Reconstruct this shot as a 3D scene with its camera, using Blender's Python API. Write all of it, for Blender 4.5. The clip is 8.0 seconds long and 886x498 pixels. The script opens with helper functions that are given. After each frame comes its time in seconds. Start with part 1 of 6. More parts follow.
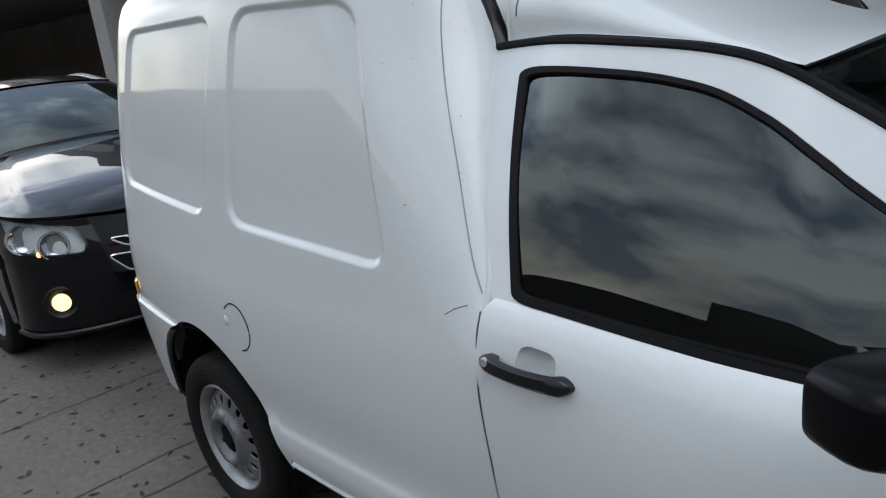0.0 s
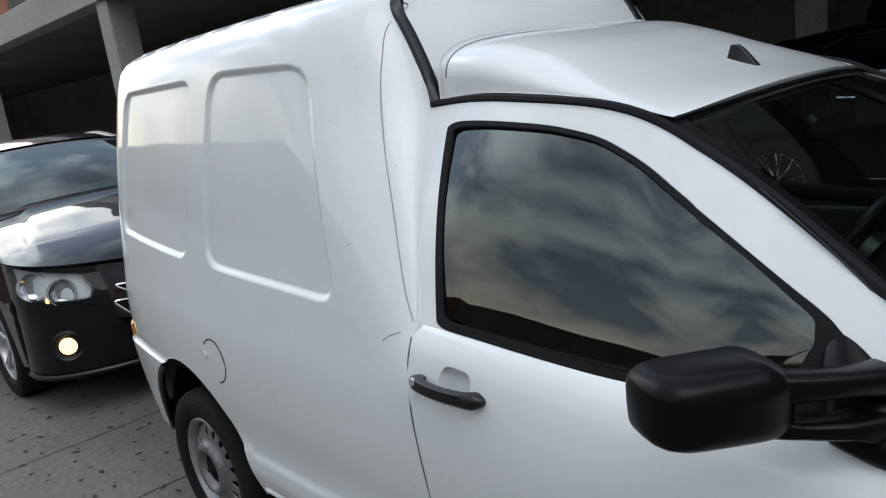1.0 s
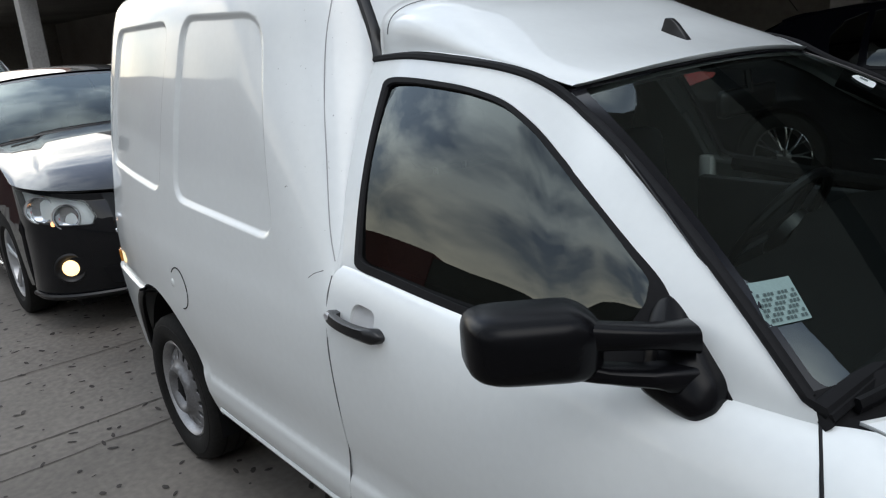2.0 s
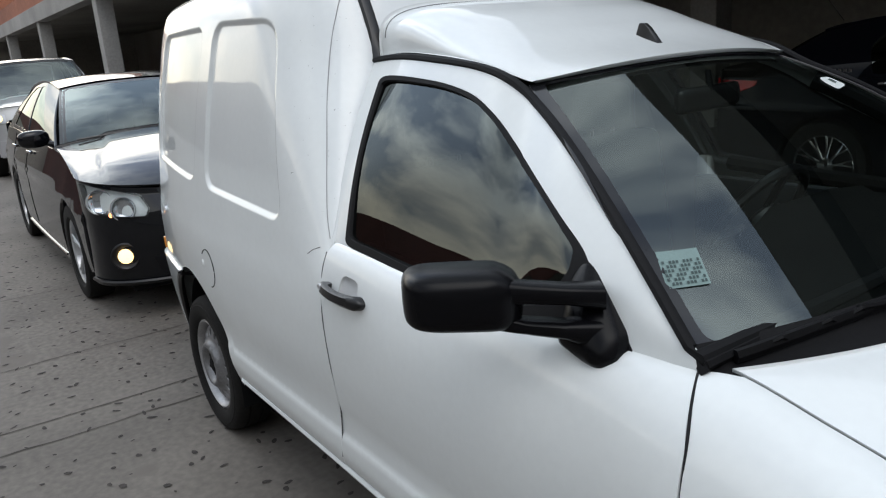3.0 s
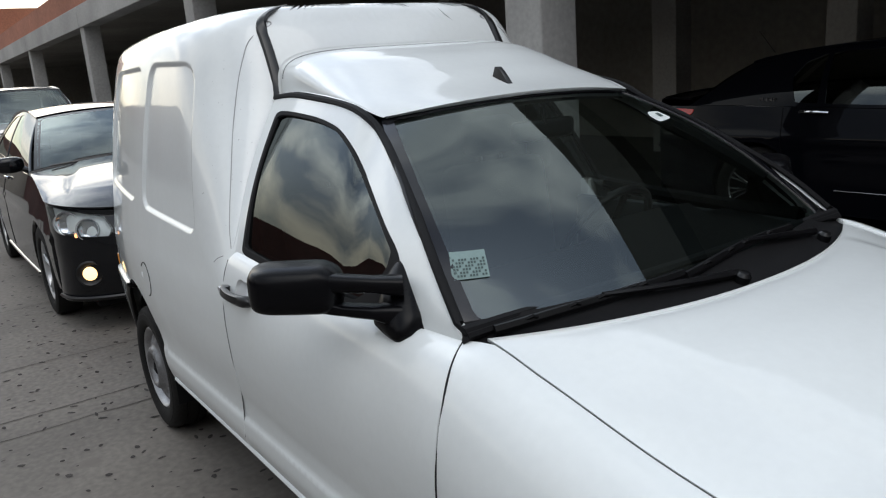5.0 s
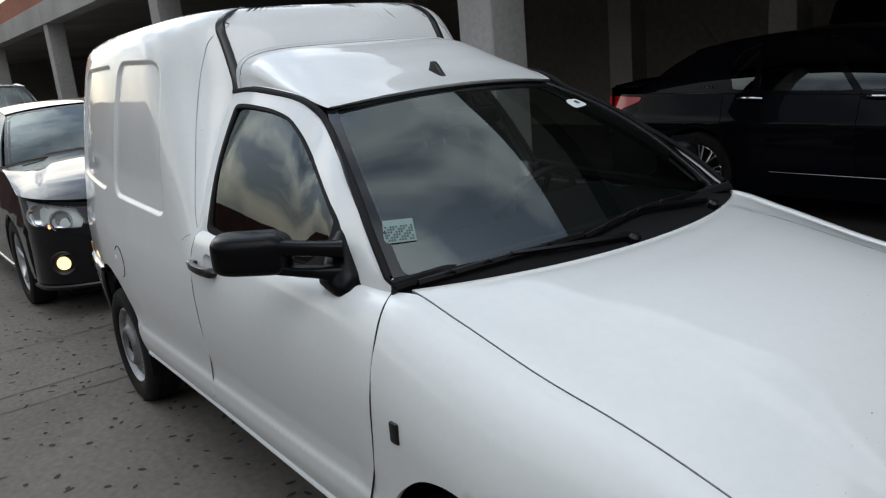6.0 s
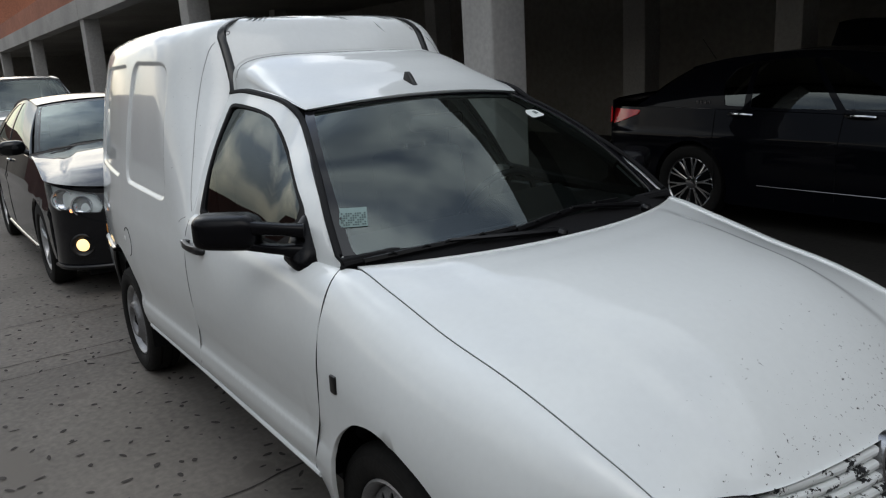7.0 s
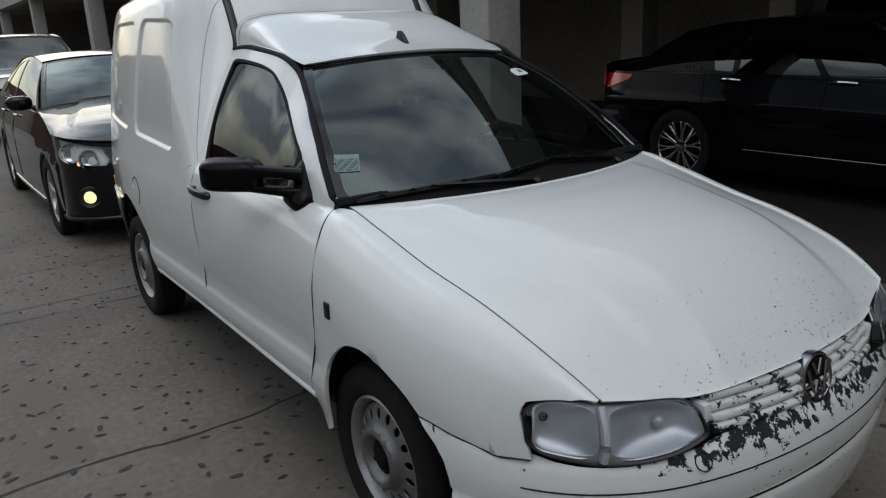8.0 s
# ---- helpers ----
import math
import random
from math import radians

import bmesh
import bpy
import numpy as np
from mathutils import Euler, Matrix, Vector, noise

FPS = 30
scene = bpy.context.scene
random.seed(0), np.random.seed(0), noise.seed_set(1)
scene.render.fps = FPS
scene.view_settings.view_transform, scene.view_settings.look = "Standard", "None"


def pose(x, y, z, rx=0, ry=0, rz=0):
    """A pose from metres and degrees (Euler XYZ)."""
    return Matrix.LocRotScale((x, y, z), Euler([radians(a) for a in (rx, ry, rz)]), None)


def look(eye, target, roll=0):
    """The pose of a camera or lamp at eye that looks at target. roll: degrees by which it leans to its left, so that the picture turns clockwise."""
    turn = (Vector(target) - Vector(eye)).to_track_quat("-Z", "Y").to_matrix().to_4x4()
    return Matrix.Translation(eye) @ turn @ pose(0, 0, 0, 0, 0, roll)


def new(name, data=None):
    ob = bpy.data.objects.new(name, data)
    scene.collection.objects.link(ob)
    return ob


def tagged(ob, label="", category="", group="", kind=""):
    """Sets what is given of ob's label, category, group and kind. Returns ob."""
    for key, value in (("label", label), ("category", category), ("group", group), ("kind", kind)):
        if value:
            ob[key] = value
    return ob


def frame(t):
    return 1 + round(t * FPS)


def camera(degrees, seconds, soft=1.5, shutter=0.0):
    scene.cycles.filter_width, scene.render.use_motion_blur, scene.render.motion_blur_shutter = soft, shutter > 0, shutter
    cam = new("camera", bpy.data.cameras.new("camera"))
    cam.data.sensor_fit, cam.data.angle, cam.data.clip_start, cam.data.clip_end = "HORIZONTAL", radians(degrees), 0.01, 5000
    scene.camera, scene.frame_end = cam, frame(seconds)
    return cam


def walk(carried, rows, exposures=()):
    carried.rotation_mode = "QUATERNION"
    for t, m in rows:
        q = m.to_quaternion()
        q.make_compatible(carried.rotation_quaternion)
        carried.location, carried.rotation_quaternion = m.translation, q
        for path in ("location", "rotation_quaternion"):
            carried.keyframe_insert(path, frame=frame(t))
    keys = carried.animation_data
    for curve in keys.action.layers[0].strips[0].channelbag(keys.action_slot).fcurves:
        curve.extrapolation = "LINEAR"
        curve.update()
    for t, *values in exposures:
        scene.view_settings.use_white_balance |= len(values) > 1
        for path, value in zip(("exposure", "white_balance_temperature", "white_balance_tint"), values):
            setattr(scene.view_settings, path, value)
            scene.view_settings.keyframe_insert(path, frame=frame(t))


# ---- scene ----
cam = camera(60.7, 8.0, soft=1.2)
PATH = [
    (0, (2.174, -1.727, 1.529), (0.772, -0.424, 0.949), -6.8),
    (0.5, (2.313, -1.747, 1.545), (0.848, -0.476, 1.058), -8.3),
    (1, (2.433, -1.729, 1.529), (0.981, -0.429, 1.078), -7.8),
    (1.5, (2.55, -1.704, 1.517), (1.126, -0.398, 1.003), -5.6),
    (2, (2.686, -1.621, 1.523), (1.192, -0.415, 0.961), -4.6),
    (2.2, (2.749, -1.591, 1.523), (1.2, -0.457, 0.964), -3.9),
    (3.3, (3.037, -1.596, 1.483), (1.44, -0.512, 0.96), -4.5),
    (3.5, (3.093, -1.592, 1.491), (1.533, -0.458, 0.964), -3.7),
    (4, (3.216, -1.568, 1.507), (1.662, -0.415, 0.999), -5.2),
    (4.5, (3.348, -1.514, 1.511), (1.756, -0.394, 1.049), -4.1),
    (5.8, (3.656, -1.594, 1.502), (2.063, -0.481, 1.027), -5.5),
    (6, (3.748, -1.621, 1.51), (2.194, -0.461, 1.022), -5.3),
    (6.5, (3.942, -1.642, 1.529), (2.425, -0.438, 1.032), -3.1),
    (7, (4.133, -1.633, 1.517), (2.54, -0.52, 1.046), -3.4),
    (7.5, (4.238, -1.664, 1.495), (2.626, -0.625, 0.928), -1.8),
    (8, (4.353, -1.732, 1.498), (2.776, -0.635, 0.941), -2.7),
]
EXPOSURES = [
    (0, -0.42, 6200, 10), (0.5, -0.31, 6290, 10), (1, -0.2, 6360, 10), (1.5, -0.14, 6380, 10), (3.5, -0.08, 6480, 10),
    (4.5, -0.13, 6500, 10), (6, -0.4, 6520, 10), (7, -0.56, 6540, 10), (7.5, -0.66, 6540, 10), (8, -0.72, 6540, 10),
]
walk(cam, [(t, look(eye, target, roll)) for t, eye, target, roll in PATH], EXPOSURES)

# ---- light ----
world = bpy.data.worlds.new("world")
scene.world = world
world.use_nodes = True
wn, wl = world.node_tree.nodes, world.node_tree.links
wn.clear()
w_out = wn.new("ShaderNodeOutputWorld")
w_bg = wn.new("ShaderNodeBackground")
w_sky = wn.new("ShaderNodeTexSky")
w_sky.sky_type = "NISHITA"
w_sky.sun_disc = False
w_sky.sun_elevation, w_sky.sun_rotation = radians(60), radians(100)
w_sky.air_density, w_sky.dust_density = 1.0, 2.0
w_tc = wn.new("ShaderNodeTexCoord")
w_map = wn.new("ShaderNodeMapping")
w_map.inputs["Scale"].default_value = (1.0, 1.0, 1.35)
w_map.inputs["Location"].default_value = (5.3, 2.1, 1.2)
w_noise = wn.new("ShaderNodeTexNoise")
w_noise.inputs["Scale"].default_value = 3.4
w_noise.inputs["Detail"].default_value = 8
w_noise.inputs["Roughness"].default_value = 0.52
w_noise.inputs["Distortion"].default_value = 0.1
w_ramp = wn.new("ShaderNodeValToRGB")
w_ramp.color_ramp.elements[0].position, w_ramp.color_ramp.elements[1].position = 0.42, 0.62
w_ramp.color_ramp.elements[0].color = (0.2, 0.2, 0.2, 1)
w_ramp.color_ramp.elements[1].color = (1.0, 1.0, 1.0, 1)
w_cloud = wn.new("ShaderNodeMix")
w_cloud.data_type = "RGBA"
w_cloud.inputs["B"].default_value = (11.1, 11.3, 11.3, 1)
w_bg.inputs["Strength"].default_value = 0.122
wl.new(w_tc.outputs["Generated"], w_map.inputs["Vector"])
wl.new(w_map.outputs["Vector"], w_noise.inputs["Vector"])
wl.new(w_noise.outputs["Fac"], w_ramp.inputs["Fac"])
wl.new(w_ramp.outputs["Color"], w_cloud.inputs["Factor"])
wl.new(w_sky.outputs["Color"], w_cloud.inputs["A"])
w_sep = wn.new("ShaderNodeSeparateXYZ")
w_low = wn.new("ShaderNodeMapRange")
w_low.inputs["From Min"].default_value, w_low.inputs["From Max"].default_value = 0.55, 0.08
w_warm = wn.new("ShaderNodeMix")
w_warm.data_type, w_warm.blend_type = "RGBA", "MULTIPLY"
w_warm.inputs["B"].default_value = (1.14, 0.99, 0.78, 1)
wl.new(w_tc.outputs["Generated"], w_sep.inputs["Vector"])
wl.new(w_sep.outputs["Z"], w_low.inputs["Value"])
wl.new(w_low.outputs["Result"], w_warm.inputs["Factor"])
wl.new(w_cloud.outputs["Result"], w_warm.inputs["A"])
w_high = wn.new("ShaderNodeMapRange")
w_high.inputs["From Min"].default_value, w_high.inputs["From Max"].default_value = 0.30, 0.75
w_deep = wn.new("ShaderNodeMix")
w_deep.data_type, w_deep.blend_type = "RGBA", "MULTIPLY"
w_deep.inputs["B"].default_value = (0.86, 0.92, 0.98, 1)
wl.new(w_sep.outputs["Z"], w_high.inputs["Value"])
wl.new(w_high.outputs["Result"], w_deep.inputs["Factor"])
wl.new(w_warm.outputs["Result"], w_deep.inputs["A"])


def cloud_depth(toward, lo, hi, gain, last):
    """Where the cloud is thinner (gain over 1) or thicker, round one direction of the sky."""
    dot, ramp, mul = wn.new("ShaderNodeVectorMath"), wn.new("ShaderNodeMapRange"), wn.new("ShaderNodeVectorMath")
    dot.operation, mul.operation = "DOT_PRODUCT", "SCALE"
    dot.inputs[1].default_value = Vector(toward).normalized()
    ramp.interpolation_type = "SMOOTHSTEP"
    ramp.inputs["From Min"].default_value, ramp.inputs["From Max"].default_value = lo, hi
    ramp.inputs["To Min"].default_value, ramp.inputs["To Max"].default_value = 1.0, gain
    wl.new(w_tc.outputs["Generated"], dot.inputs[0])
    wl.new(dot.outputs["Value"], ramp.inputs["Value"])
    wl.new(last, mul.inputs[0])
    wl.new(ramp.outputs["Result"], mul.inputs["Scale"])
    return mul.outputs["Vector"]


# the cloud thins out over the far end of the lane, and the sun stands behind it high over the yard
sky_colour = cloud_depth((-0.84, 0.04, 0.54), 0.78, 1.0, 3.4, w_deep.outputs["Result"])
sky_colour = cloud_depth((0.50, -0.09, 0.86), 0.70, 1.0, 1.7, sky_colour)
wl.new(sky_colour, w_bg.inputs["Color"])
wl.new(w_bg.outputs["Background"], w_out.inputs["Surface"])
sun = new("sun", bpy.data.lights.new("sun", "SUN"))
sun.data.energy, sun.data.angle, sun.data.color = 0.6, radians(40), (1.0, 0.95, 0.89)
sun.matrix_world = look((5.0, -0.9, 8.7), (0, 0, 0))


# ---- materials ----
def material(name, colour, rough=0.5, metal=0.0, vary=0.0, grain=0.0, scale=8.0, coat=0.0, spots=None, emit=None, bump=0.0, spec=None, coat_ior=1.5):
    """A surface with broad stains and fine grain; spots: (colour, scale, amount) of small marks."""
    m = bpy.data.materials.new(name)
    m.use_nodes = True
    n, l = m.node_tree.nodes, m.node_tree.links
    b = n["Principled BSDF"]
    b.inputs["Base Color"].default_value = (*colour, 1)
    b.inputs["Roughness"].default_value = rough
    b.inputs["Metallic"].default_value = metal
    b.inputs["Coat Weight"].default_value = coat
    b.inputs["Coat Roughness"].default_value = 0.02
    b.inputs["Coat IOR"].default_value = coat_ior
    if coat:
        b.inputs["Specular IOR Level"].default_value = 0.15
    if spec is not None:
        b.inputs["Specular IOR Level"].default_value = spec
    if emit:
        b.inputs["Emission Color"].default_value = (*emit[0], 1)
        b.inputs["Emission Strength"].default_value = emit[1]
    if not (vary or grain or spots or bump):
        return m
    tc = n.new("ShaderNodeTexCoord")
    big = n.new("ShaderNodeTexNoise")
    big.inputs["Scale"].default_value, big.inputs["Detail"].default_value = scale * 0.25, 5
    fine = n.new("ShaderNodeTexNoise")
    fine.inputs["Scale"].default_value, fine.inputs["Detail"].default_value = scale * 8, 3
    for t in (big, fine):
        l.new(tc.outputs["Object"], t.inputs["Vector"])
    last = None
    for tex, amount in ((big, vary), (fine, grain)):
        r = n.new("ShaderNodeMapRange")
        r.inputs["From Min"].default_value, r.inputs["From Max"].default_value = 0.3, 0.7
        r.inputs["To Min"].default_value, r.inputs["To Max"].default_value = 1 - amount, 1 + amount
        l.new(tex.outputs["Fac"], r.inputs["Value"])
        mix = n.new("ShaderNodeMix")
        mix.data_type, mix.blend_type = "RGBA", "MULTIPLY"
        mix.inputs["Factor"].default_value = 1
        if last is None:
            mix.inputs["A"].default_value = (*colour, 1)
        else:
            l.new(last, mix.inputs["A"])
        l.new(r.outputs["Result"], mix.inputs["B"])
        last = mix.outputs["Result"]
    if spots:
        sp = n.new("ShaderNodeTexNoise")
        sp.inputs["Scale"].default_value, sp.inputs["Detail"].default_value = spots[1], 2
        l.new(tc.outputs["Object"], sp.inputs["Vector"])
        r = n.new("ShaderNodeMapRange")
        r.inputs["From Min"].default_value, r.inputs["From Max"].default_value = spots[2], spots[2] + 0.03
        l.new(sp.outputs["Fac"], r.inputs["Value"])
        mix = n.new("ShaderNodeMix")
        mix.data_type = "RGBA"
        l.new(r.outputs["Result"], mix.inputs["Factor"])
        l.new(last, mix.inputs["A"])
        mix.inputs["B"].default_value = (*spots[0], 1)
        last = mix.outputs["Result"]
    l.new(last, b.inputs["Base Color"])
    if bump:
        bp = n.new("ShaderNodeBump")
        bp.inputs["Strength"].default_value, bp.inputs["Distance"].default_value = bump, 0.004
        l.new(fine.outputs["Fac"], bp.inputs["Height"])
        l.new(bp.outputs["Normal"], b.inputs["Normal"])
    return m


def glass(name, tint, dark=0.5, rough=0.01, film=0.0, sheen=1.0):
    """Thin glazing: lets light straight through by a tint, and mirrors by Fresnel."""
    m = bpy.data.materials.new(name)
    m.use_nodes = True
    n, l = m.node_tree.nodes, m.node_tree.links
    n.clear()
    out = n.new("ShaderNodeOutputMaterial")
    tr = n.new("ShaderNodeBsdfTransparent")
    tr.inputs["Color"].default_value = (*[c * dark for c in tint], 1)
    gl = n.new("ShaderNodeBsdfGlossy")
    gl.inputs["Roughness"].default_value = rough
    fr = n.new("ShaderNodeLayerWeight")
    fr.inputs["Blend"].default_value = 0.5
    steep = n.new("ShaderNodeMath")
    steep.operation = "POWER"
    steep.inputs[1].default_value = 4.6
    l.new(fr.outputs["Facing"], steep.inputs[0])
    mx = n.new("ShaderNodeMixShader")
    lift = n.new("ShaderNodeMapRange")
    lift.inputs["To Min"].default_value = film + 0.055
    l.new(steep.outputs["Value"], lift.inputs["Value"])
    l.new(lift.outputs["Result"], mx.inputs["Fac"])
    gl.inputs["Color"].default_value = (0.88 * sheen, 0.96 * sheen, 0.93 * sheen, 1)
    l.new(tr.outputs["BSDF"], mx.inputs[1])
    l.new(gl.outputs["BSDF"], mx.inputs[2])
    l.new(mx.outputs["Shader"], out.inputs["Surface"])
    return m


def chipped_paint(name, scale, level, fades, patch=0.0):
    """White paint with dark flakes gone; fades (axis, from, to, less at from, less at to) say where there are more of them."""
    m = material(name, (0.77, 0.80, 0.80), 0.32, vary=0.02, grain=0.012, scale=6, coat=1.0)
    n, l = m.node_tree.nodes, m.node_tree.links
    b = n["Principled BSDF"]
    paint = b.inputs["Base Color"].links[0].from_socket
    tc = n.new("ShaderNodeTexCoord")
    sep = n.new("ShaderNodeSeparateXYZ")
    l.new(tc.outputs["Object"], sep.inputs["Vector"])
    total = None
    for sc, amount in ((scale, 1.0), (scale * 0.18, patch)):
        nz = n.new("ShaderNodeTexNoise")
        nz.inputs["Scale"].default_value, nz.inputs["Detail"].default_value, nz.inputs["Roughness"].default_value = sc, 7, 0.66
        nz.inputs["Distortion"].default_value = 0.25
        l.new(tc.outputs["Object"], nz.inputs["Vector"])
        mul = n.new("ShaderNodeMath")
        mul.operation = "MULTIPLY_ADD"
        mul.inputs[1].default_value = amount
        l.new(nz.outputs["Fac"], mul.inputs[0])
        if total is None:
            mul.inputs[2].default_value = -0.5 * patch
        else:
            l.new(total, mul.inputs[2])
        total = mul.outputs["Value"]
    for axis, f0, f1, a0, a1 in fades:
        src = sep.outputs[axis[-1]]
        if axis[0] == "|":
            ab = n.new("ShaderNodeMath")
            ab.operation = "ABSOLUTE"
            l.new(src, ab.inputs[0])
            src = ab.outputs["Value"]
        ramp = n.new("ShaderNodeMapRange")
        ramp.inputs["From Min"].default_value, ramp.inputs["From Max"].default_value = f0, f1
        ramp.inputs["To Min"].default_value, ramp.inputs["To Max"].default_value = a0, a1
        l.new(src, ramp.inputs["Value"])
        add = n.new("ShaderNodeMath")
        l.new(total, add.inputs[0])
        l.new(ramp.outputs["Result"], add.inputs[1])
        total = add.outputs["Value"]
    edge = n.new("ShaderNodeMapRange")
    edge.inputs["From Min"].default_value, edge.inputs["From Max"].default_value = level, level + 0.008
    l.new(total, edge.inputs["Value"])
    mix = n.new("ShaderNodeMix")
    mix.data_type = "RGBA"
    l.new(edge.outputs["Result"], mix.inputs["Factor"])
    l.new(paint, mix.inputs["A"])
    mix.inputs["B"].default_value = (0.03, 0.031, 0.033, 1)
    l.new(mix.outputs["Result"], b.inputs["Base Color"])
    coat = n.new("ShaderNodeMapRange")
    coat.inputs["To Min"].default_value, coat.inputs["To Max"].default_value = 1.0, 0.0
    l.new(edge.outputs["Result"], coat.inputs["Value"])
    l.new(coat.outputs["Result"], b.inputs["Coat Weight"])
    bp = n.new("ShaderNodeBump")
    bp.inputs["Strength"].default_value, bp.inputs["Distance"].default_value = 0.5, 0.001
    bp.invert = True
    l.new(edge.outputs["Result"], bp.inputs["Height"])
    l.new(bp.outputs["Normal"], b.inputs["Normal"])
    return m


def wavy(m, depth=0.0012):
    """Gentle unevenness of old resprayed panels, and a little haze in the lacquer."""
    n, l = m.node_tree.nodes, m.node_tree.links
    b = n["Principled BSDF"]
    tc, nz, bp = n.new("ShaderNodeTexCoord"), n.new("ShaderNodeTexNoise"), n.new("ShaderNodeBump")
    nz.inputs["Scale"].default_value, nz.inputs["Detail"].default_value = 5.0, 1.5
    bp.inputs["Strength"].default_value, bp.inputs["Distance"].default_value = 1.0, depth
    l.new(tc.outputs["Object"], nz.inputs["Vector"])
    l.new(nz.outputs["Fac"], bp.inputs["Height"])
    if b.inputs["Normal"].links:
        l.new(b.inputs["Normal"].links[0].from_socket, bp.inputs["Normal"])
    l.new(bp.outputs["Normal"], b.inputs["Normal"])
    l.new(bp.outputs["Normal"], b.inputs["Coat Normal"])
    b.inputs["Coat Roughness"].default_value = 0.045
    return m


M_WHITE = material("white_paint", (0.77, 0.80, 0.80), 0.32, vary=0.02, grain=0.012, scale=6, coat=1.0)
M_CUP = material("shaded_white_paint", (0.70, 0.71, 0.72), 0.35, vary=0.03, grain=0.02, coat=0.5)
M_BONNET = chipped_paint("chipped_bonnet_paint", 85.0, 0.622, (("X", 2.9, 3.40, -0.12, 0.0), ("Y", -0.5, 0.2, -0.03, 0.0)))
M_CHIPPED = chipped_paint("flaking_bumper_paint", 30.0, 0.485, (("Z", 0.495, 0.55, -0.16, 0.0), ("Z", 0.575, 0.60, 0.0, -0.08), ("|Y", 0.40, 0.66, 0.0, -0.13)), 0.3)
M_REFLECTOR = material("lamp_reflector", (0.62, 0.65, 0.70), 0.36, 0.45, vary=0.12, scale=40)
M_LAMP_SHELL = material("pale_lamp_shell", (0.60, 0.62, 0.66), 0.35, 0.2, vary=0.08, scale=24)
M_BLACK_TRIM = material("black_trim", (0.006, 0.006, 0.007), 0.33, vary=0.15, grain=0.1, scale=14, bump=0.05)
M_RUBBER = material("rubber", (0.013, 0.0125, 0.012), 0.8, vary=0.25, grain=0.2, scale=10, bump=0.15, spec=0.2)
M_STEEL = material("painted_steel", (0.20, 0.20, 0.205), 0.42, 0.45, vary=0.35, grain=0.12, scale=20, bump=0.12)
M_RIM = material("bright_steel_rim", (0.36, 0.36, 0.365), 0.38, 0.5, vary=0.3, grain=0.1, scale=20)
M_SIDE = chipped_paint("speckled_side_paint", 95.0, 0.688, (("X", 0.6, 1.0, -0.2, 0.0), ("Z", 0.95, 1.1, -0.1, 0.0)))
for m_ in (M_WHITE, M_BONNET, M_SIDE):
    wavy(m_)
M_DULL_CHROME = material("dull_chrome", (0.30, 0.30, 0.31), 0.25, 1.0)
M_CHROME = material("chrome", (0.75, 0.76, 0.78), 0.12, 1.0)
# near-black: holds the shade of gaps and wheel wells; also grilles and badge
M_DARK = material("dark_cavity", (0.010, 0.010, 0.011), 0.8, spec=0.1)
M_SEAM = material("seam", (0.022, 0.022, 0.024), 0.8, spec=0.1)
M_DIMSEAM = material("dim_seam", (0.10, 0.10, 0.105), 0.7)
M_GREYSEAM = material("grey_seam", (0.36, 0.36, 0.37), 0.6)
M_INTERIOR = material("dark_cloth", (0.040, 0.042, 0.045), 0.85, vary=0.1, grain=0.04, scale=14, spec=0.1)
M_GLASS = glass("tinted_glass", (0.80, 0.92, 0.90), 0.98, film=0.30, sheen=0.41)
M_DASH = material("black_dashboard_vinyl", (0.012, 0.0125, 0.013), 0.95, vary=0.1, scale=14, spec=0.0)
M_SIDEGLASS = glass("side_glass", (0.80, 0.86, 0.84), 0.50, film=0.50, sheen=0.208)
M_CLEARGLASS = glass("clear_side_glass", (0.85, 0.9, 0.88), 0.85, film=0.02)
M_CARGLASS = glass("car_side_glass", (0.7, 0.75, 0.74), 0.16, film=0.05)
M_LENS = glass("clear_lens", (0.9, 0.92, 0.94), 0.92, 0.06)
M_CONCRETE = material("concrete", (0.36, 0.355, 0.345), 0.85, vary=0.16, grain=0.1, scale=3, bump=0.3)
M_FLOOR = material("concrete_floor", (0.136, 0.122, 0.107), 0.85, vary=0.22, grain=0.14, scale=4.0, bump=0.18, spots=((0.124, 0.110, 0.096), 1.7, 0.60))
# deck floor colour, darkened to carry the shade under the roof
M_DECK = material("shaded_deck_floor", (0.04, 0.037, 0.033), 0.85, vary=0.2, grain=0.15, scale=3, bump=0.3, spec=0.25)
M_MARK = material("dirt_dimple", (0.040, 0.034, 0.030), 0.9, vary=0.4, grain=0.2, scale=6)
M_JOINT = material("joint_dirt", (0.075, 0.066, 0.057), 0.9, vary=0.4, grain=0.2, scale=6)
M_FRIT = material("black_frit", (0.008, 0.008, 0.010), 0.12, spec=0.5)
M_SCUTTLE = material("matt_black_plastic", (0.007, 0.007, 0.008), 0.7, vary=0.2, grain=0.15, scale=14, spec=0.2)
M_SHELL = material("black_mirror_plastic", (0.004, 0.004, 0.005), 0.27, vary=0.1, grain=0.05, scale=10, spec=0.13)
M_BLACK_PAINT = material("black_paint", (0.004, 0.0045, 0.006), 0.3, vary=0.05, grain=0.02, coat=1.0, spec=0.02, coat_ior=1.42)
M_NAVY = material("dark_blue_paint", (0.003, 0.0035, 0.006), 0.3, vary=0.05, grain=0.02, coat=0.6, spec=0.02, coat_ior=1.30)
M_SILVER = material("silver_paint", (0.5, 0.51, 0.52), 0.28, 0.5, vary=0.03, grain=0.03, coat=0.8)
M_RED_LENS = material("red_lens", (0.80, 0.022, 0.028), 0.2, coat=1.0)
M_AMBER = material("amber_lens", (0.75, 0.28, 0.04), 0.15, coat=1.0)
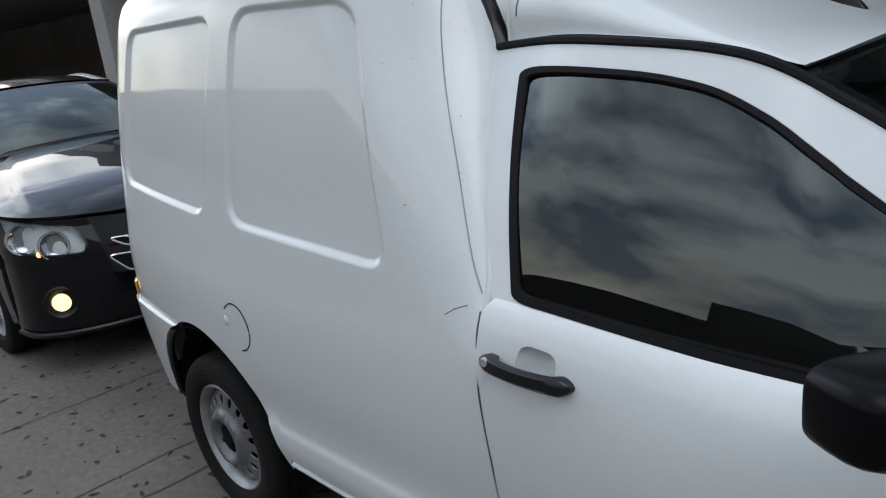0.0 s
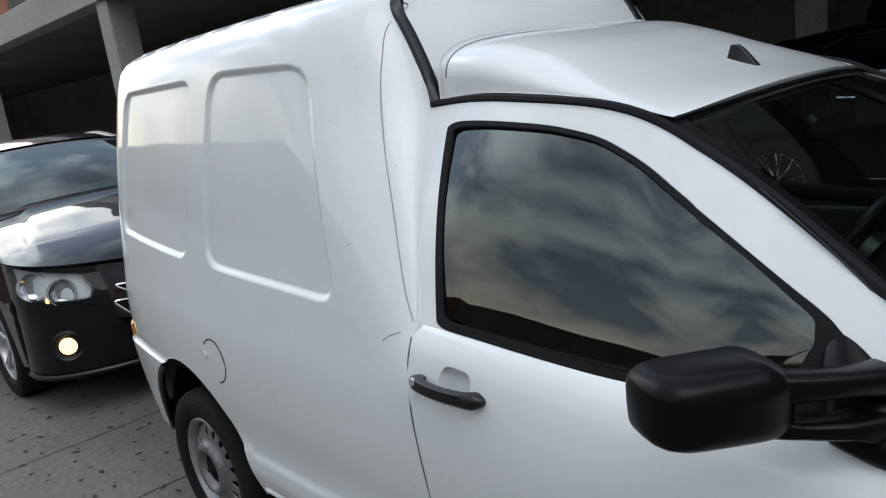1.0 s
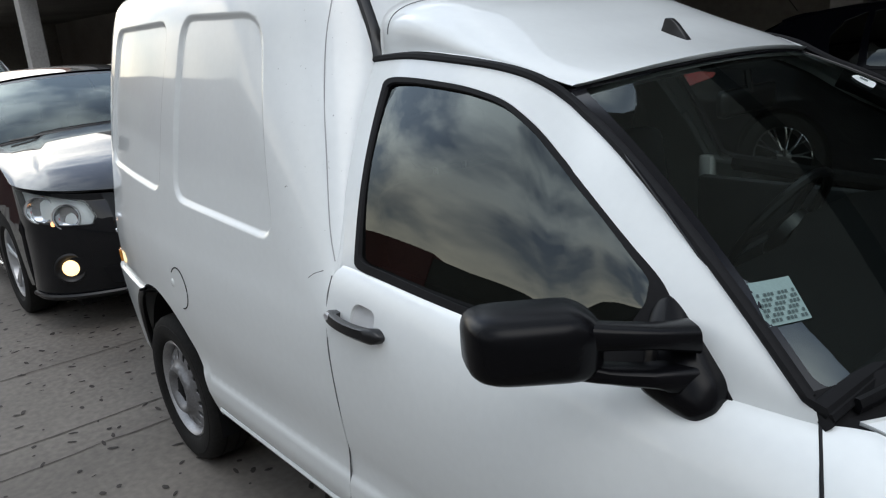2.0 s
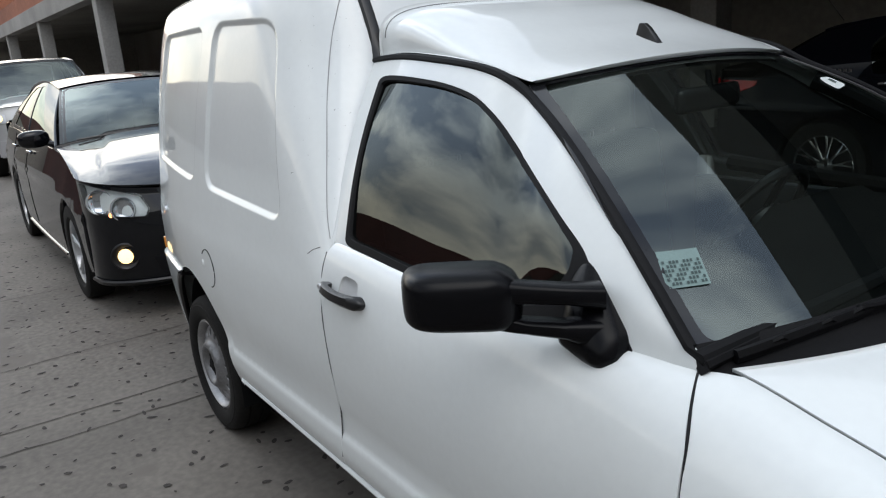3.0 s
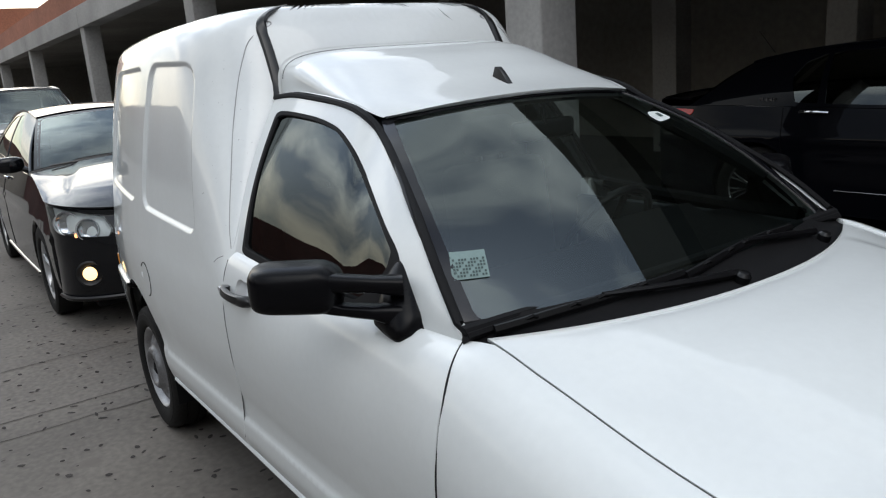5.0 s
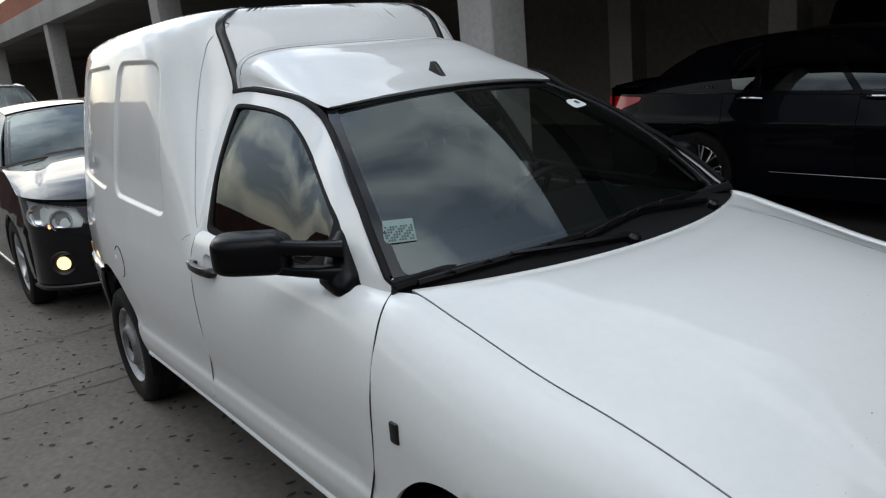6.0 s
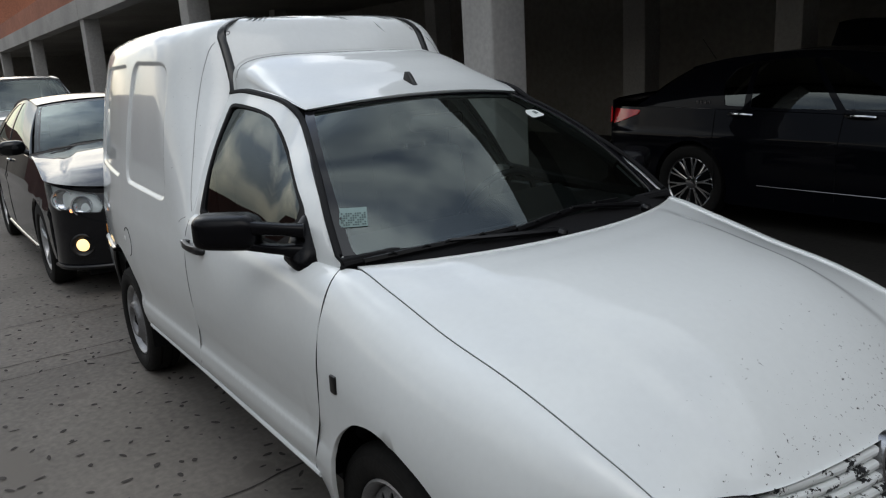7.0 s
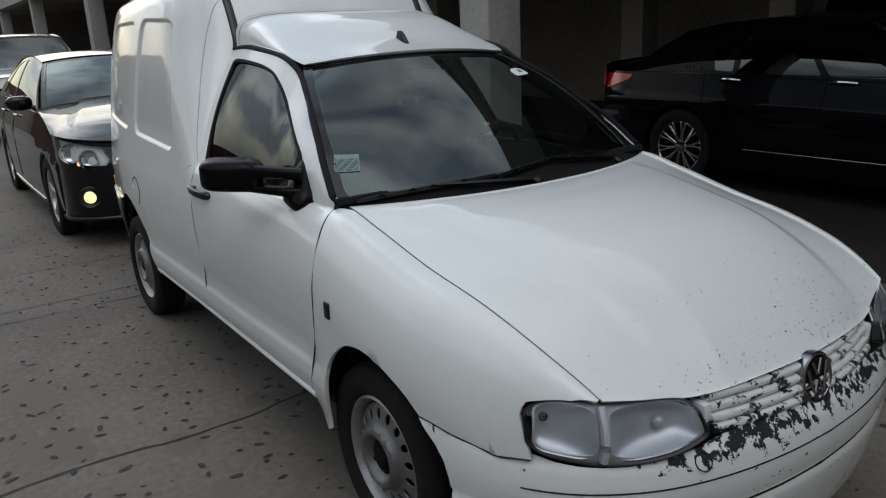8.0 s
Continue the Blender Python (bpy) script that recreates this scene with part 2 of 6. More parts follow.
M_FOG_ON = material("lit_lamp", (1.0, 0.75, 0.4), 0.3, emit=((1.0, 0.68, 0.30), 2.3))
M_LAMP_GLOW = material("glowing_bulb", (1.0, 0.55, 0.3), 0.3, emit=((1.0, 0.42, 0.16), 3.0))
M_BRICK = material("brick_wall", (0.33, 0.13, 0.08), 0.9, vary=0.2, grain=0.15, scale=1.5)
M_RED_WALL = material("red_rendered_wall", (0.105, 0.040, 0.035), 0.85, vary=0.3, grain=0.1, scale=0.8)
M_GREY_WALL = material("grey_wall", (0.28, 0.27, 0.26), 0.9, vary=0.15, grain=0.1, scale=1.0)
M_DARK_WALL = material("dark_sheet_wall", (0.06, 0.06, 0.052), 0.8, vary=0.3, grain=0.1, scale=0.8)
M_INNER = material("soot_grey_wall", (0.28, 0.27, 0.245), 0.9, vary=0.25, grain=0.1, scale=1.2, spec=0.15)
M_PLATE = material("silver_plastic", (0.6, 0.6, 0.62), 0.3, 0.6)
M_STICKER = material("sticker_film", (0.20, 0.29, 0.28), 0.5, vary=0.1, grain=0.05, scale=30)
M_STICKER_INK = material("sticker_ink", (0.05, 0.08, 0.08), 0.6)
M_WHITE_STICKER = material("white_sticker", (0.75, 0.8, 0.78), 0.5)


# ---- building blocks ----
def empty(name, label, category, group="", at=(0, 0, 0)):
    ob = new(name)
    ob.location = at
    return tagged(ob, label, category, group)


def mesh_object(name, verts, faces, mat, parent=None, label="", normals=None, smooth=True):
    me = bpy.data.meshes.new(name)
    me.from_pydata([tuple(v) for v in verts], [], [tuple(f) for f in faces])
    me.materials.append(mat)
    me.update()
    if smooth:
        me.shade_smooth()
    if normals is not None:
        me.normals_split_custom_set_from_vertices([tuple(n) for n in normals])
    ob = new(name, me)
    if parent is not None:
        ob.parent = parent
        ob.matrix_parent_inverse = Matrix.Translation(-parent_origin(parent))
    if label:
        ob["label"] = label
    return ob


def parent_origin(ob):
    return Vector(ob.location)


def part(name, bm, mat, parent, label="", smooth=True, sharp=35):
    """Links a bmesh as one mesh object under a thing or a part."""
    bmesh.ops.recalc_face_normals(bm, faces=bm.faces[:])
    me = bpy.data.meshes.new(name)
    bm.to_mesh(me)
    bm.free()
    me.materials.append(mat)
    if smooth:
        me.shade_smooth()
        me.set_sharp_from_angle(angle=radians(sharp))
    ob = new(name, me)
    if parent is not None:
        ob.parent = parent
        ob.matrix_parent_inverse = Matrix.Translation(-parent_origin(parent))
    if label:
        ob["label"] = label
    return ob


def inside(p, loop):
    """Which of the points p lie inside the polygon."""
    x, y = p[:, 0], p[:, 1]
    hit = np.zeros(len(p), bool)
    a = np.array(loop, float)
    for (x0, y0), (x1, y1) in zip(a, np.roll(a, -1, 0)):
        cross = (y0 > y) != (y1 > y)
        with np.errstate(divide="ignore", invalid="ignore"):
            hit ^= cross & (x < (x1 - x0) * (y - y0) / (y1 - y0 + 1e-12) + x0)
    return hit


def resample(loop, step):
    out = []
    a = np.array(loop, float)
    for p, q in zip(a, np.roll(a, -1, 0)):
        k = max(1, int(np.ceil(np.linalg.norm(q - p) / step)))
        out += [p + (q - p) * i / k for i in range(k)]
    return np.array(out)


def rounded(loop, radius, n=5):
    """The polygon with its corners rounded."""
    out = []
    a = np.array(loop, float)
    m = len(a)
    for i in range(m):
        p, c, q = a[i - 1], a[i], a[(i + 1) % m]
        u, v = p - c, q - c
        lu, lv = np.linalg.norm(u), np.linalg.norm(v)
        r = min(radius, 0.45 * lu, 0.45 * lv)
        s, e = c + u / lu * r, c + v / lv * r
        for k in range(n + 1):
            t = k / n
            out.append((1 - t) ** 2 * s + 2 * t * (1 - t) * c + t * t * e)
    return np.array(out)


def curve(points, n=8):
    """A smooth line through the points (Catmull-Rom)."""
    a = np.array(points, float)
    a = np.vstack([2 * a[0] - a[1], a, 2 * a[-1] - a[-2]])
    out = []
    for i in range(1, len(a) - 2):
        p0, p1, p2, p3 = a[i - 1 : i + 3]
        for k in range(n):
            t = k / n
            out.append(0.5 * (2 * p1 + (p2 - p0) * t + (2 * p0 - 5 * p1 + 4 * p2 - p3) * t * t + (3 * p1 - p0 - 3 * p2 + p3) * t**3))
    out.append(a[-2])
    return np.array(out)


def table(*pairs):
    """A smooth function through (x, value) pairs, monotone between them."""
    xs = np.array([p[0] for p in pairs], float)
    ys = np.array([p[1] for p in pairs], float)
    d = np.diff(ys) / np.diff(xs)
    m = np.concatenate([[d[0]], np.where(d[:-1] * d[1:] > 0, 2 * d[:-1] * d[1:] / (d[:-1] + d[1:] + 1e-12), 0), [d[-1]]])

    def f(x):
        x = min(max(float(x), xs[0]), xs[-1])
        i = min(max(int(np.searchsorted(xs, x)) - 1, 0), len(xs) - 2)
        h = xs[i + 1] - xs[i]
        t = (x - xs[i]) / h
        return float((2 * t**3 - 3 * t**2 + 1) * ys[i] + (t**3 - 2 * t**2 + t) * h * m[i] + (-2 * t**3 + 3 * t**2) * ys[i + 1] + (t**3 - t**2) * h * m[i + 1])

    return f


def sheet(name, outline, surf, mat, parent, label="", step=0.04, holes=(), rings=(), flange=0.012, flip=False, mirror=False):
    """A pressed panel: the region inside outline of a surface surf(u, v), less holes, its rim turned in by the flange.
    rings: more polylines of points to follow a pressing closely."""
    from mathutils.geometry import delaunay_2d_cdt

    loops = [resample(outline, step * 0.6)] + [resample(h, step * 0.5) for h in holes]
    pts, edges, start = [], [], 0
    for lp in loops:
        pts += [tuple(p) for p in lp]
        edges += [(start + i, start + (i + 1) % len(lp)) for i in range(len(lp))]
        start += len(lp)
    border = np.array(pts)
    extra = [tuple(p) for r in rings for p in r]
    lo, hi = border.min(0), border.max(0)
    gx, gy = np.meshgrid(np.arange(lo[0] + step / 2, hi[0], step), np.arange(lo[1] + step / 2, hi[1], step))
    grid = np.stack([gx.ravel(), gy.ravel()], 1)
    cand = np.array(list(map(tuple, grid)) + extra) if extra or len(grid) else np.zeros((0, 2))
    if len(cand):
        ok = inside(cand, loops[0])
        for h in loops[1:]:
            ok &= ~inside(cand, h)
        cand, kept = cand[ok], []
        near = np.array([np.min(np.sum((border - c) ** 2, 1)) for c in cand]) if len(cand) else np.array([])
        cand = cand[near > (step * 0.3) ** 2] if len(cand) else cand
        pts += [tuple(c) for c in cand]
    res = delaunay_2d_cdt([Vector(p) for p in pts], edges, [], 0, 1e-6)
    pv = np.array([tuple(v) for v in res[0]])
    tris = np.array([f for f in res[2] if len(f) == 3])
    mid = pv[tris].mean(1)
    ok = inside(mid, loops[0])
    for h in loops[1:]:
        ok &= ~inside(mid, h)
    tris = tris[ok]
    side = -1.0 if mirror else 1.0

    def at(p):
        q = surf(p[0], p[1])
        return np.array((q[0], side * q[1], q[2]), float)

    P = np.array([at(p) for p in pv])
    e = 2e-3
    N = []
    for p in pv:
        du = at((p[0] + e, p[1])) - at((p[0] - e, p[1]))
        dv = at((p[0], p[1] + e)) - at((p[0], p[1] - e))
        k = np.cross(du, dv)
        N.append(k / (np.linalg.norm(k) + 1e-12))
    N = np.array(N)
    if flip != mirror:
        N = -N
    a, b, c = P[tris[:, 0]], P[tris[:, 1]], P[tris[:, 2]]
    wrong = (np.cross(b - a, c - a) * N[tris[:, 0]]).sum(1) < 0
    tris[wrong] = tris[wrong][:, ::-1]
    verts, norms, faces = list(P), list(N), [tuple(t) for t in tris]
    if flange:
        count = {}
        for t in tris:
            for i, j in ((t[0], t[1]), (t[1], t[2]), (t[2], t[0])):
                count[(i, j)] = 1
        for i, j in [k for k in count if (k[1], k[0]) not in count]:
            n0 = len(verts)
            edge = P[j] - P[i]
            out = np.cross(edge, N[i])
            out = out / (np.linalg.norm(out) + 1e-12)
            ni, nj = N[i] + out, N[j] + out
            verts += [P[i], P[j], P[j] - N[j] * flange, P[i] - N[i] * flange]
            norms += [ni / np.linalg.norm(ni), nj / np.linalg.norm(nj), out, out]
            faces.append((n0 + 1, n0, n0 + 3, n0 + 2))
    return mesh_object(name, verts, faces, mat, parent, label, norms)


def tube(path, radius, sides=8, closed=False, flat=1.0, up=(0, 0, 1)):
    """A bmesh rod along a path; flat squeezes it across."""
    bm = bmesh.new()
    a = [Vector(p) for p in path]
    rows = []
    for i, p in enumerate(a):
        q0, q1 = a[i - 1] if i or closed else a[0], a[(i + 1) % len(a)] if i + 1 < len(a) or closed else a[-1]
        ahead = (q1 - q0).normalized()
        across = ahead.cross(Vector(up))
        across = across.normalized() if across.length > 1e-4 else Vector((1, 0, 0))
        lift = across.cross(ahead).normalized()
        r = radius[i] if isinstance(radius, (list, tuple, np.ndarray)) else radius
        rows.append([bm.verts.new(p + across * math.cos(k * 2 * math.pi / sides) * r + lift * math.sin(k * 2 * math.pi / sides) * r * flat) for k in range(sides)])
    n = len(rows)
    for i in range(n if closed else n - 1):
        for k in range(sides):
            bm.faces.new((rows[i][k], rows[i][(k + 1) % sides], rows[(i + 1) % n][(k + 1) % sides], rows[(i + 1) % n][k]))
    if not closed:
        bm.faces.new(rows[0][::-1])
        bm.faces.new(rows[-1])
    return bm


def box(lo, hi, bevel=0.01, segments=2):
    bm = bmesh.new()
    bmesh.ops.create_cube(bm, size=1)
    lo, hi = Vector(lo), Vector(hi)
    for v in bm.verts:
        v.co = Vector([(lo[i] + hi[i]) / 2 + v.co[i] * (hi[i] - lo[i]) for i in range(3)])
    if bevel:
        bmesh.ops.bevel(bm, geom=bm.edges[:], offset=bevel, segments=segments, affect="EDGES", profile=0.5)
    return bm


def lathe(profile, centre, axis_sign=-1.0, n=48):
    """A bmesh turned round the y axis: profile of (radius, depth outwards)."""
    bm = bmesh.new()
    rows = []
    for r, d in profile:
        if r < 1e-5:
            rows.append([bm.verts.new((centre[0], centre[1] + axis_sign * d, centre[2]))])
        else:
            rows.append([bm.verts.new((centre[0] + r * math.cos(a), centre[1] + axis_sign * d, centre[2] + r * math.sin(a))) for a in (k * 2 * math.pi / n for k in range(n))])
    for p, q in zip(rows, rows[1:]):
        for k in range(n):
            f = [p[k % len(p)], p[(k + 1) % len(p)], q[(k + 1) % len(q)], q[k % len(q)]]
            f = [v for i, v in enumerate(f) if v not in f[:i]]
            if len(f) > 2:
                bm.faces.new(f)
    return bm


def disc_on_side(centre, m):
    """A small stepped disc facing out of a car's flank."""
    return lathe([(0.0085, -0.004), (0.0085, 0.002), (0.007, 0.003), (0.004, 0.0015), (0.0, 0.0015)], tuple(centre), -m, 20)


# ---- setting ----
def wall(name, lo, hi, mat, label, bevel=0.0):
    return tagged(part(name, box(lo, hi, bevel), mat, None, smooth=False), label, "wall", kind="structure")
ground = part("ground", box((-400, -400, -0.3), (400, 400, 0), 0), M_FLOOR, None, smooth=False)
tagged(ground, "worn grey concrete yard with dark dimples and joints", "ground", kind="structure")

# the open car deck beside the lane: columns, edge beam, roof slab, back wall
COLUMN_X = (-0.78, -7.95, -15.3, -23.3, -31.2, -39.0, 6.6, 14.0)
for k, cx in enumerate(COLUMN_X):
    wall(f"column_{k + 1}", (cx - 0.19, 2.25, 0), (cx + 0.19, 2.6, 3.02), M_CONCRETE, "grey concrete column of the open parking deck", 0.015)
# a floor sheet of its own, with the deck's shade in its colour
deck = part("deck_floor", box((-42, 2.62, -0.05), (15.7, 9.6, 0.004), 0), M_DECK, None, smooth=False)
tagged(deck, "parking deck floor with its shade put into the dark colour", "floor", kind="structure")
# beams and parapet near the van are coloured darker to dim their windscreen reflection
cuts = [-42.0] + sorted(COLUMN_X) + [16.0]
for k, (x0, x1) in enumerate(zip(cuts, cuts[1:])):
    wall(f"edge_beam_{k + 1}", (x0 + 0.02, 2.2, 3.0), (x1 - 0.02, 2.55, 3.45), M_CONCRETE if x1 < -7 else M_DARK_WALL, "weathered concrete edge beam with open joints" if x1 < -7 else "concrete edge beam darkened to dim its reflection in the windscreen", 0.012)
wall("parapet_1", (-42, 2.28, 3.45), (-12, 2.5, 3.98), M_BRICK, "orange brick parapet over the edge beam")
wall("parapet_2", (-11.99, 2.28, 3.45), (16, 2.5, 3.98), M_DARK_WALL, "dark parapet over the edge beam")
slab = part("ceiling", box((-42, 2.56, 3.2), (16, 11.2, 3.45), 0), M_INNER, None, smooth=False)
tagged(slab, "dark concrete ceiling slab of the parking deck", "ceiling", kind="structure")
wall("wall_back", (-42, 9.6, 0), (16, 9.9, 3.2), M_INNER, "dim grey back wall of the parking deck")
wall("wall_far", (-42.3, 2.6, 0), (-42, 9.9, 3.2), M_INNER, "dim grey far wall of the parking deck")
# added out of view: blocks light from ahead so tyres and bumper darken
wall("unseen_wall_ahead", (10.5, -18.5, 0), (11.5, 2.2, 7.5), M_GREY_WALL, "unseen grey wall added ahead to darken the van front")
wall("wall_end", (15.7, 2.6, 0), (16, 9.6, 3.2), M_INNER, "dim grey end wall of the parking deck")
for k, (cx, cy, w) in enumerate(((-0.95, 7.0, 0.17), (-4.1, 8.0, 0.22), (-8.2, 7.0, 0.17), (-15.5, 7.0, 0.17), (6.4, 7.0, 0.17))):
    wall(f"inner_column_{k + 1}", (cx - w, cy, 0), (cx + w, cy + 0.36, 3.2), M_CONCRETE, "bare concrete inner column in the shade", 0.012)
# building closing the lane far behind, and the long one across the yard
wall("far_building", (-60, 1.5, 0), (-46, 30, 6.6), M_BRICK, "orange brick building at the far end")
wall("yard_wall", (-60, -18.9, 0), (-59.7, 1.4, 3.6), M_INNER, "dark wall closing the lane far behind")
def slanted_wall(name, x0, x1, y0, y1, z0, z1, mat, label):
    """A block across the yard, its front running slightly towards the lane at the far end."""
    bm = box((x0, y0, z0), (x1, y1, z1), 0)
    bmesh.ops.rotate(bm, cent=(-10, -18.7, 0), matrix=Matrix.Rotation(radians(-8), 3, "Z"), verts=bm.verts[:])
    return tagged(part(name, bm, mat, None, smooth=False), label, "building", kind="structure")


slanted_wall("building_opposite", -130, -15, -27, -18.7, 0, 6.5, M_RED_WALL, "long red-brown rendered building across the yard")
slanted_wall("warehouse_opposite", -14.98, 30, -27, -18.8, 0, 6.2, M_DARK_WALL, "low dark warehouse across the yard")
slanted_wall("roof_box", -4.6, -0.6, -22, -19.4, 6.2, 7.7, M_DARK_WALL, "dark plant box on the warehouse roof")


# ---- white van ----
van = empty("delivery_van", "white panel van with black mirrors and chipped front bumper", "van")

W = table((-0.9, 0.70), (-0.75, 0.76), (-0.45, 0.815), (-0.1, 0.83), (0.6, 0.832), (2.5, 0.832), (2.75, 0.826), (2.95, 0.808), (3.1, 0.78), (3.2, 0.745), (3.3, 0.69), (3.4, 0.58))
ZS = table((-1, 1.05), (1.2, 1.03), (1.75, 0.999), (2.2, 0.99), (2.32, 0.988), (2.5, 0.95), (2.75, 0.888), (2.95, 0.848), (3.13, 0.795), (3.24, 0.748), (3.32, 0.703), (3.4, 0.65))
YS = table((-1, 0.75), (1.29, 0.747), (2.2, 0.70), (2.34, 0.672), (2.75, 0.666), (3.12, 0.650), (3.32, 0.613), (3.4, 0.58))
LOW_ROWS = ((0.15, -0.055), (0.30, -0.047), (0.345, -0.036), (0.40, -0.019), (0.445, -0.010), (0.48, -0.0095), (0.515, -0.0185), (0.55, -0.0175), (0.60, -0.0105), (0.65, -0.005), (0.70, -0.001), (0.76, 0.0))
LOW = table(*LOW_ROWS)


def flank(x, v):
    """Right side below the belt: v up to 0.7 is height, then round the shoulder to 1."""
    w, zs, ys = W(x), ZS(x), YS(x)
    zc = zs - 0.25
    if v <= 0.7:
        z = 0.2 + (zc - 0.2) * v / 0.7
        return (x, -(w + LOW(min(z, 0.76)) * min(1, max(0.3, (2.44 - x) / 0.2))), z)
    a = min((v - 0.7) / 0.3, 1.15) * math.pi / 2
    return (x, -(ys + (w - ys) * math.cos(a) ** 0.9 if a < 1.5707 else ys - (a - 1.5707) * 0.3), zc + (zs - zc) * math.sin(a))


def fv(x, z):
    """The v of the flank at a height."""
    zs = ZS(x)
    zc = zs - 0.25
    return 0.7 * (z - 0.2) / (zc - 0.2) if z < zc else 0.7 + 0.3 * math.asin(min(1, (z - zc) / 0.25)) / (math.pi / 2)


def on_flank(points):
    return [(x, fv(x, z)) for x, z in points]


def arch(cx, cz, r, a0, a1, n=18):
    return [(cx + r * math.cos(radians(a0 + (a1 - a0) * k / n)), cz + r * 1.0 * math.sin(radians(a0 + (a1 - a0) * k / n))) for k in range(n + 1)]


BOX_Y = table(*[(z, 0.832 + d) for z, d in LOW_ROWS if z < 0.72], (0.80, 0.831), (0.87, 0.827), (0.93, 0.819), (1.05, 0.803), (1.3, 0.764), (1.5, 0.722), (1.6, 0.697), (1.66, 0.676), (1.70, 0.652), (1.73, 0.61), (1.752, 0.54), (1.765, 0.46), (1.78, 0.34), (1.79, 0.2), (1.798, 0.03))
BOX_F = table((0.15, 1.60), (0.80, 1.60), (0.93, 1.36), (1.01, 1.262), (1.12, 1.222), (1.25, 1.178), (1.467, 1.105), (1.6, 1.045), (1.7, 0.985), (1.75, 0.945), (1.765, 0.87), (1.78, 0.72), (1.79, 0.5), (1.798, 0.2))
BOX_A = table((0.8, 0.14), (0.95, 0.17), (1.05, 0.22), (1.3, 0.30), (1.5, 0.34), (1.7, 0.36), (1.798, 0.2))
BOX_I = table((0.15, 0.80), (0.80, 0.80), (1.01, 0.765), (1.12, 0.715), (1.25, 0.645), (1.35, 0.580), (1.42, 0.527), (1.467, 0.498), (1.52, 0.486), (1.6, 0.483), (1.798, 0.48))
BOX_R = table((0.15, -0.72), (0.3, -0.78), (1.0, -0.78), (1.5, -0.75), (1.7, -0.70), (1.765, -0.6), (1.79, -0.4), (1.798, -0.2))
YF_CAP = table((0.15, 0.97), (1.1, 0.96), (1.4, 0.85), (1.6, 0.74), (1.8, 0.72))
PRESS = [rounded([(-0.51, 1.105), (0.20, 1.072), (0.268, 1.606), (-0.42, 1.606)], 0.075), rounded([(0.335, 1.07), (1.01, 1.04), (0.865, 1.595), (0.385, 1.613)], 0.085)]


def press_depth(x, z):
    """How far a pressing lies in, by the distance to its edge."""
    for lp in PRESS:
        p = np.array((x, z))
        if lp[:, 0].min() - 0.05 < x < lp[:, 0].max() + 0.05 and lp[:, 1].min() - 0.05 < z < lp[:, 1].max() + 0.05:
            q = np.roll(lp, -1, 0)
            d = q - lp
            t = np.clip(((p - lp) * d).sum(1) / ((d * d).sum(1) + 1e-12), 0, 1)
            dist = np.sqrt((((lp + d * t[:, None]) - p) ** 2).sum(1).min())
            if not inside(p[None], lp)[0]:
                dist = -dist
            t = min(max((dist + 0.004) / 0.020, 0), 1)
            return 0.011 * t * t * (3 - 2 * t)
    return 0.0


REAR = -0.52


def draw_in(x):
    """How far the side lies in towards the rear."""
    return 0.085 * min(1.15, max(0.0, (0.6 - x) / 1.1)) ** 2


def cargo(s, z):
    """Right half of the cargo body: s is x along the side, then 0.5 round the front corner, then across the front;
    below REAR it goes round the rear corner."""
    y, f, a = BOX_Y(z), BOX_F(z), BOX_A(z)
    yf = min(BOX_I(z), y * YF_CAP(z))
    xs = f - a
    if s > xs:
        t = s - xs
        if t <= 0.5:
            ang = t / 0.5 * math.pi / 2
            x = xs + a * math.sin(ang)
            return (x, -(yf + (y - yf) * math.cos(ang) - press_depth(x, z)), z)
        k = min((t - 0.5) / 0.5, 1)
        return (f + 0.05 * (1 - (1 - k) ** 2) * (1 if z < 1.7 else 0.5), -yf * (1 - k), z)
    if s < REAR:
        t = REAR - s
        r = min(BOX_R(z), REAR - 0.02)
        yr = y * 0.62
        if t <= 0.6:
            ang = t / 0.6 * math.pi / 2
            x = REAR + (r - REAR) * math.sin(ang) ** 0.9
            return (x, -(yr + (y - yr) * math.cos(ang) ** 0.9 - draw_in(x) * min(1, y / 0.6)), z)
        return (r, -(yr - draw_in(r) * min(1, y / 0.6)) * max(0, 1 - (t - 0.6) / 0.5), z)
    return (s, -(y - press_depth(s, z) - draw_in(s) * min(1, y / 0.6)), z)


def side_s(x, z):
    """The s of the cargo side at a length x."""
    xs, a = BOX_F(z) - BOX_A(z), BOX_A(z)
    return x if x <= xs else xs + 0.5 * math.asin(min(1, (x - xs) / a)) / (math.pi / 2)


def corner_s(z, share):
    return BOX_F(z) - BOX_A(z) + 0.5 * share


lower = [(REAR - 0.6, 0.665), (-0.16, 0.668)] + arch(0.02, 0.285, 0.425, 114, 9) + [(0.462, 0.40), (1.252, 0.40)]
gap_line = [(1.2575, 0.42), (1.274, 0.58), (1.272, 0.70), (1.262, 0.79), (1.254, 0.86)]
upper = [(corner_s(z, f), z) for z, f in ((0.95, 0.38), (0.99, 0.62), (1.02, 0.84), (1.06, 0.95), (1.12, 0.96), (1.25, 0.96), (1.35, 0.97), (1.42, 0.97), (1.467, 0.99))]
crown = [(corner_s(z, 1.0), z) for z in (1.5, 1.6, 1.7, 1.75, 1.765, 1.78, 1.79, 1.797)]
back_up = [(REAR - 0.6, 1.797), (REAR - 0.6, 1.6), (REAR - 0.6, 1.0)]
outline = lower + gap_line + upper + crown + back_up
rings = []
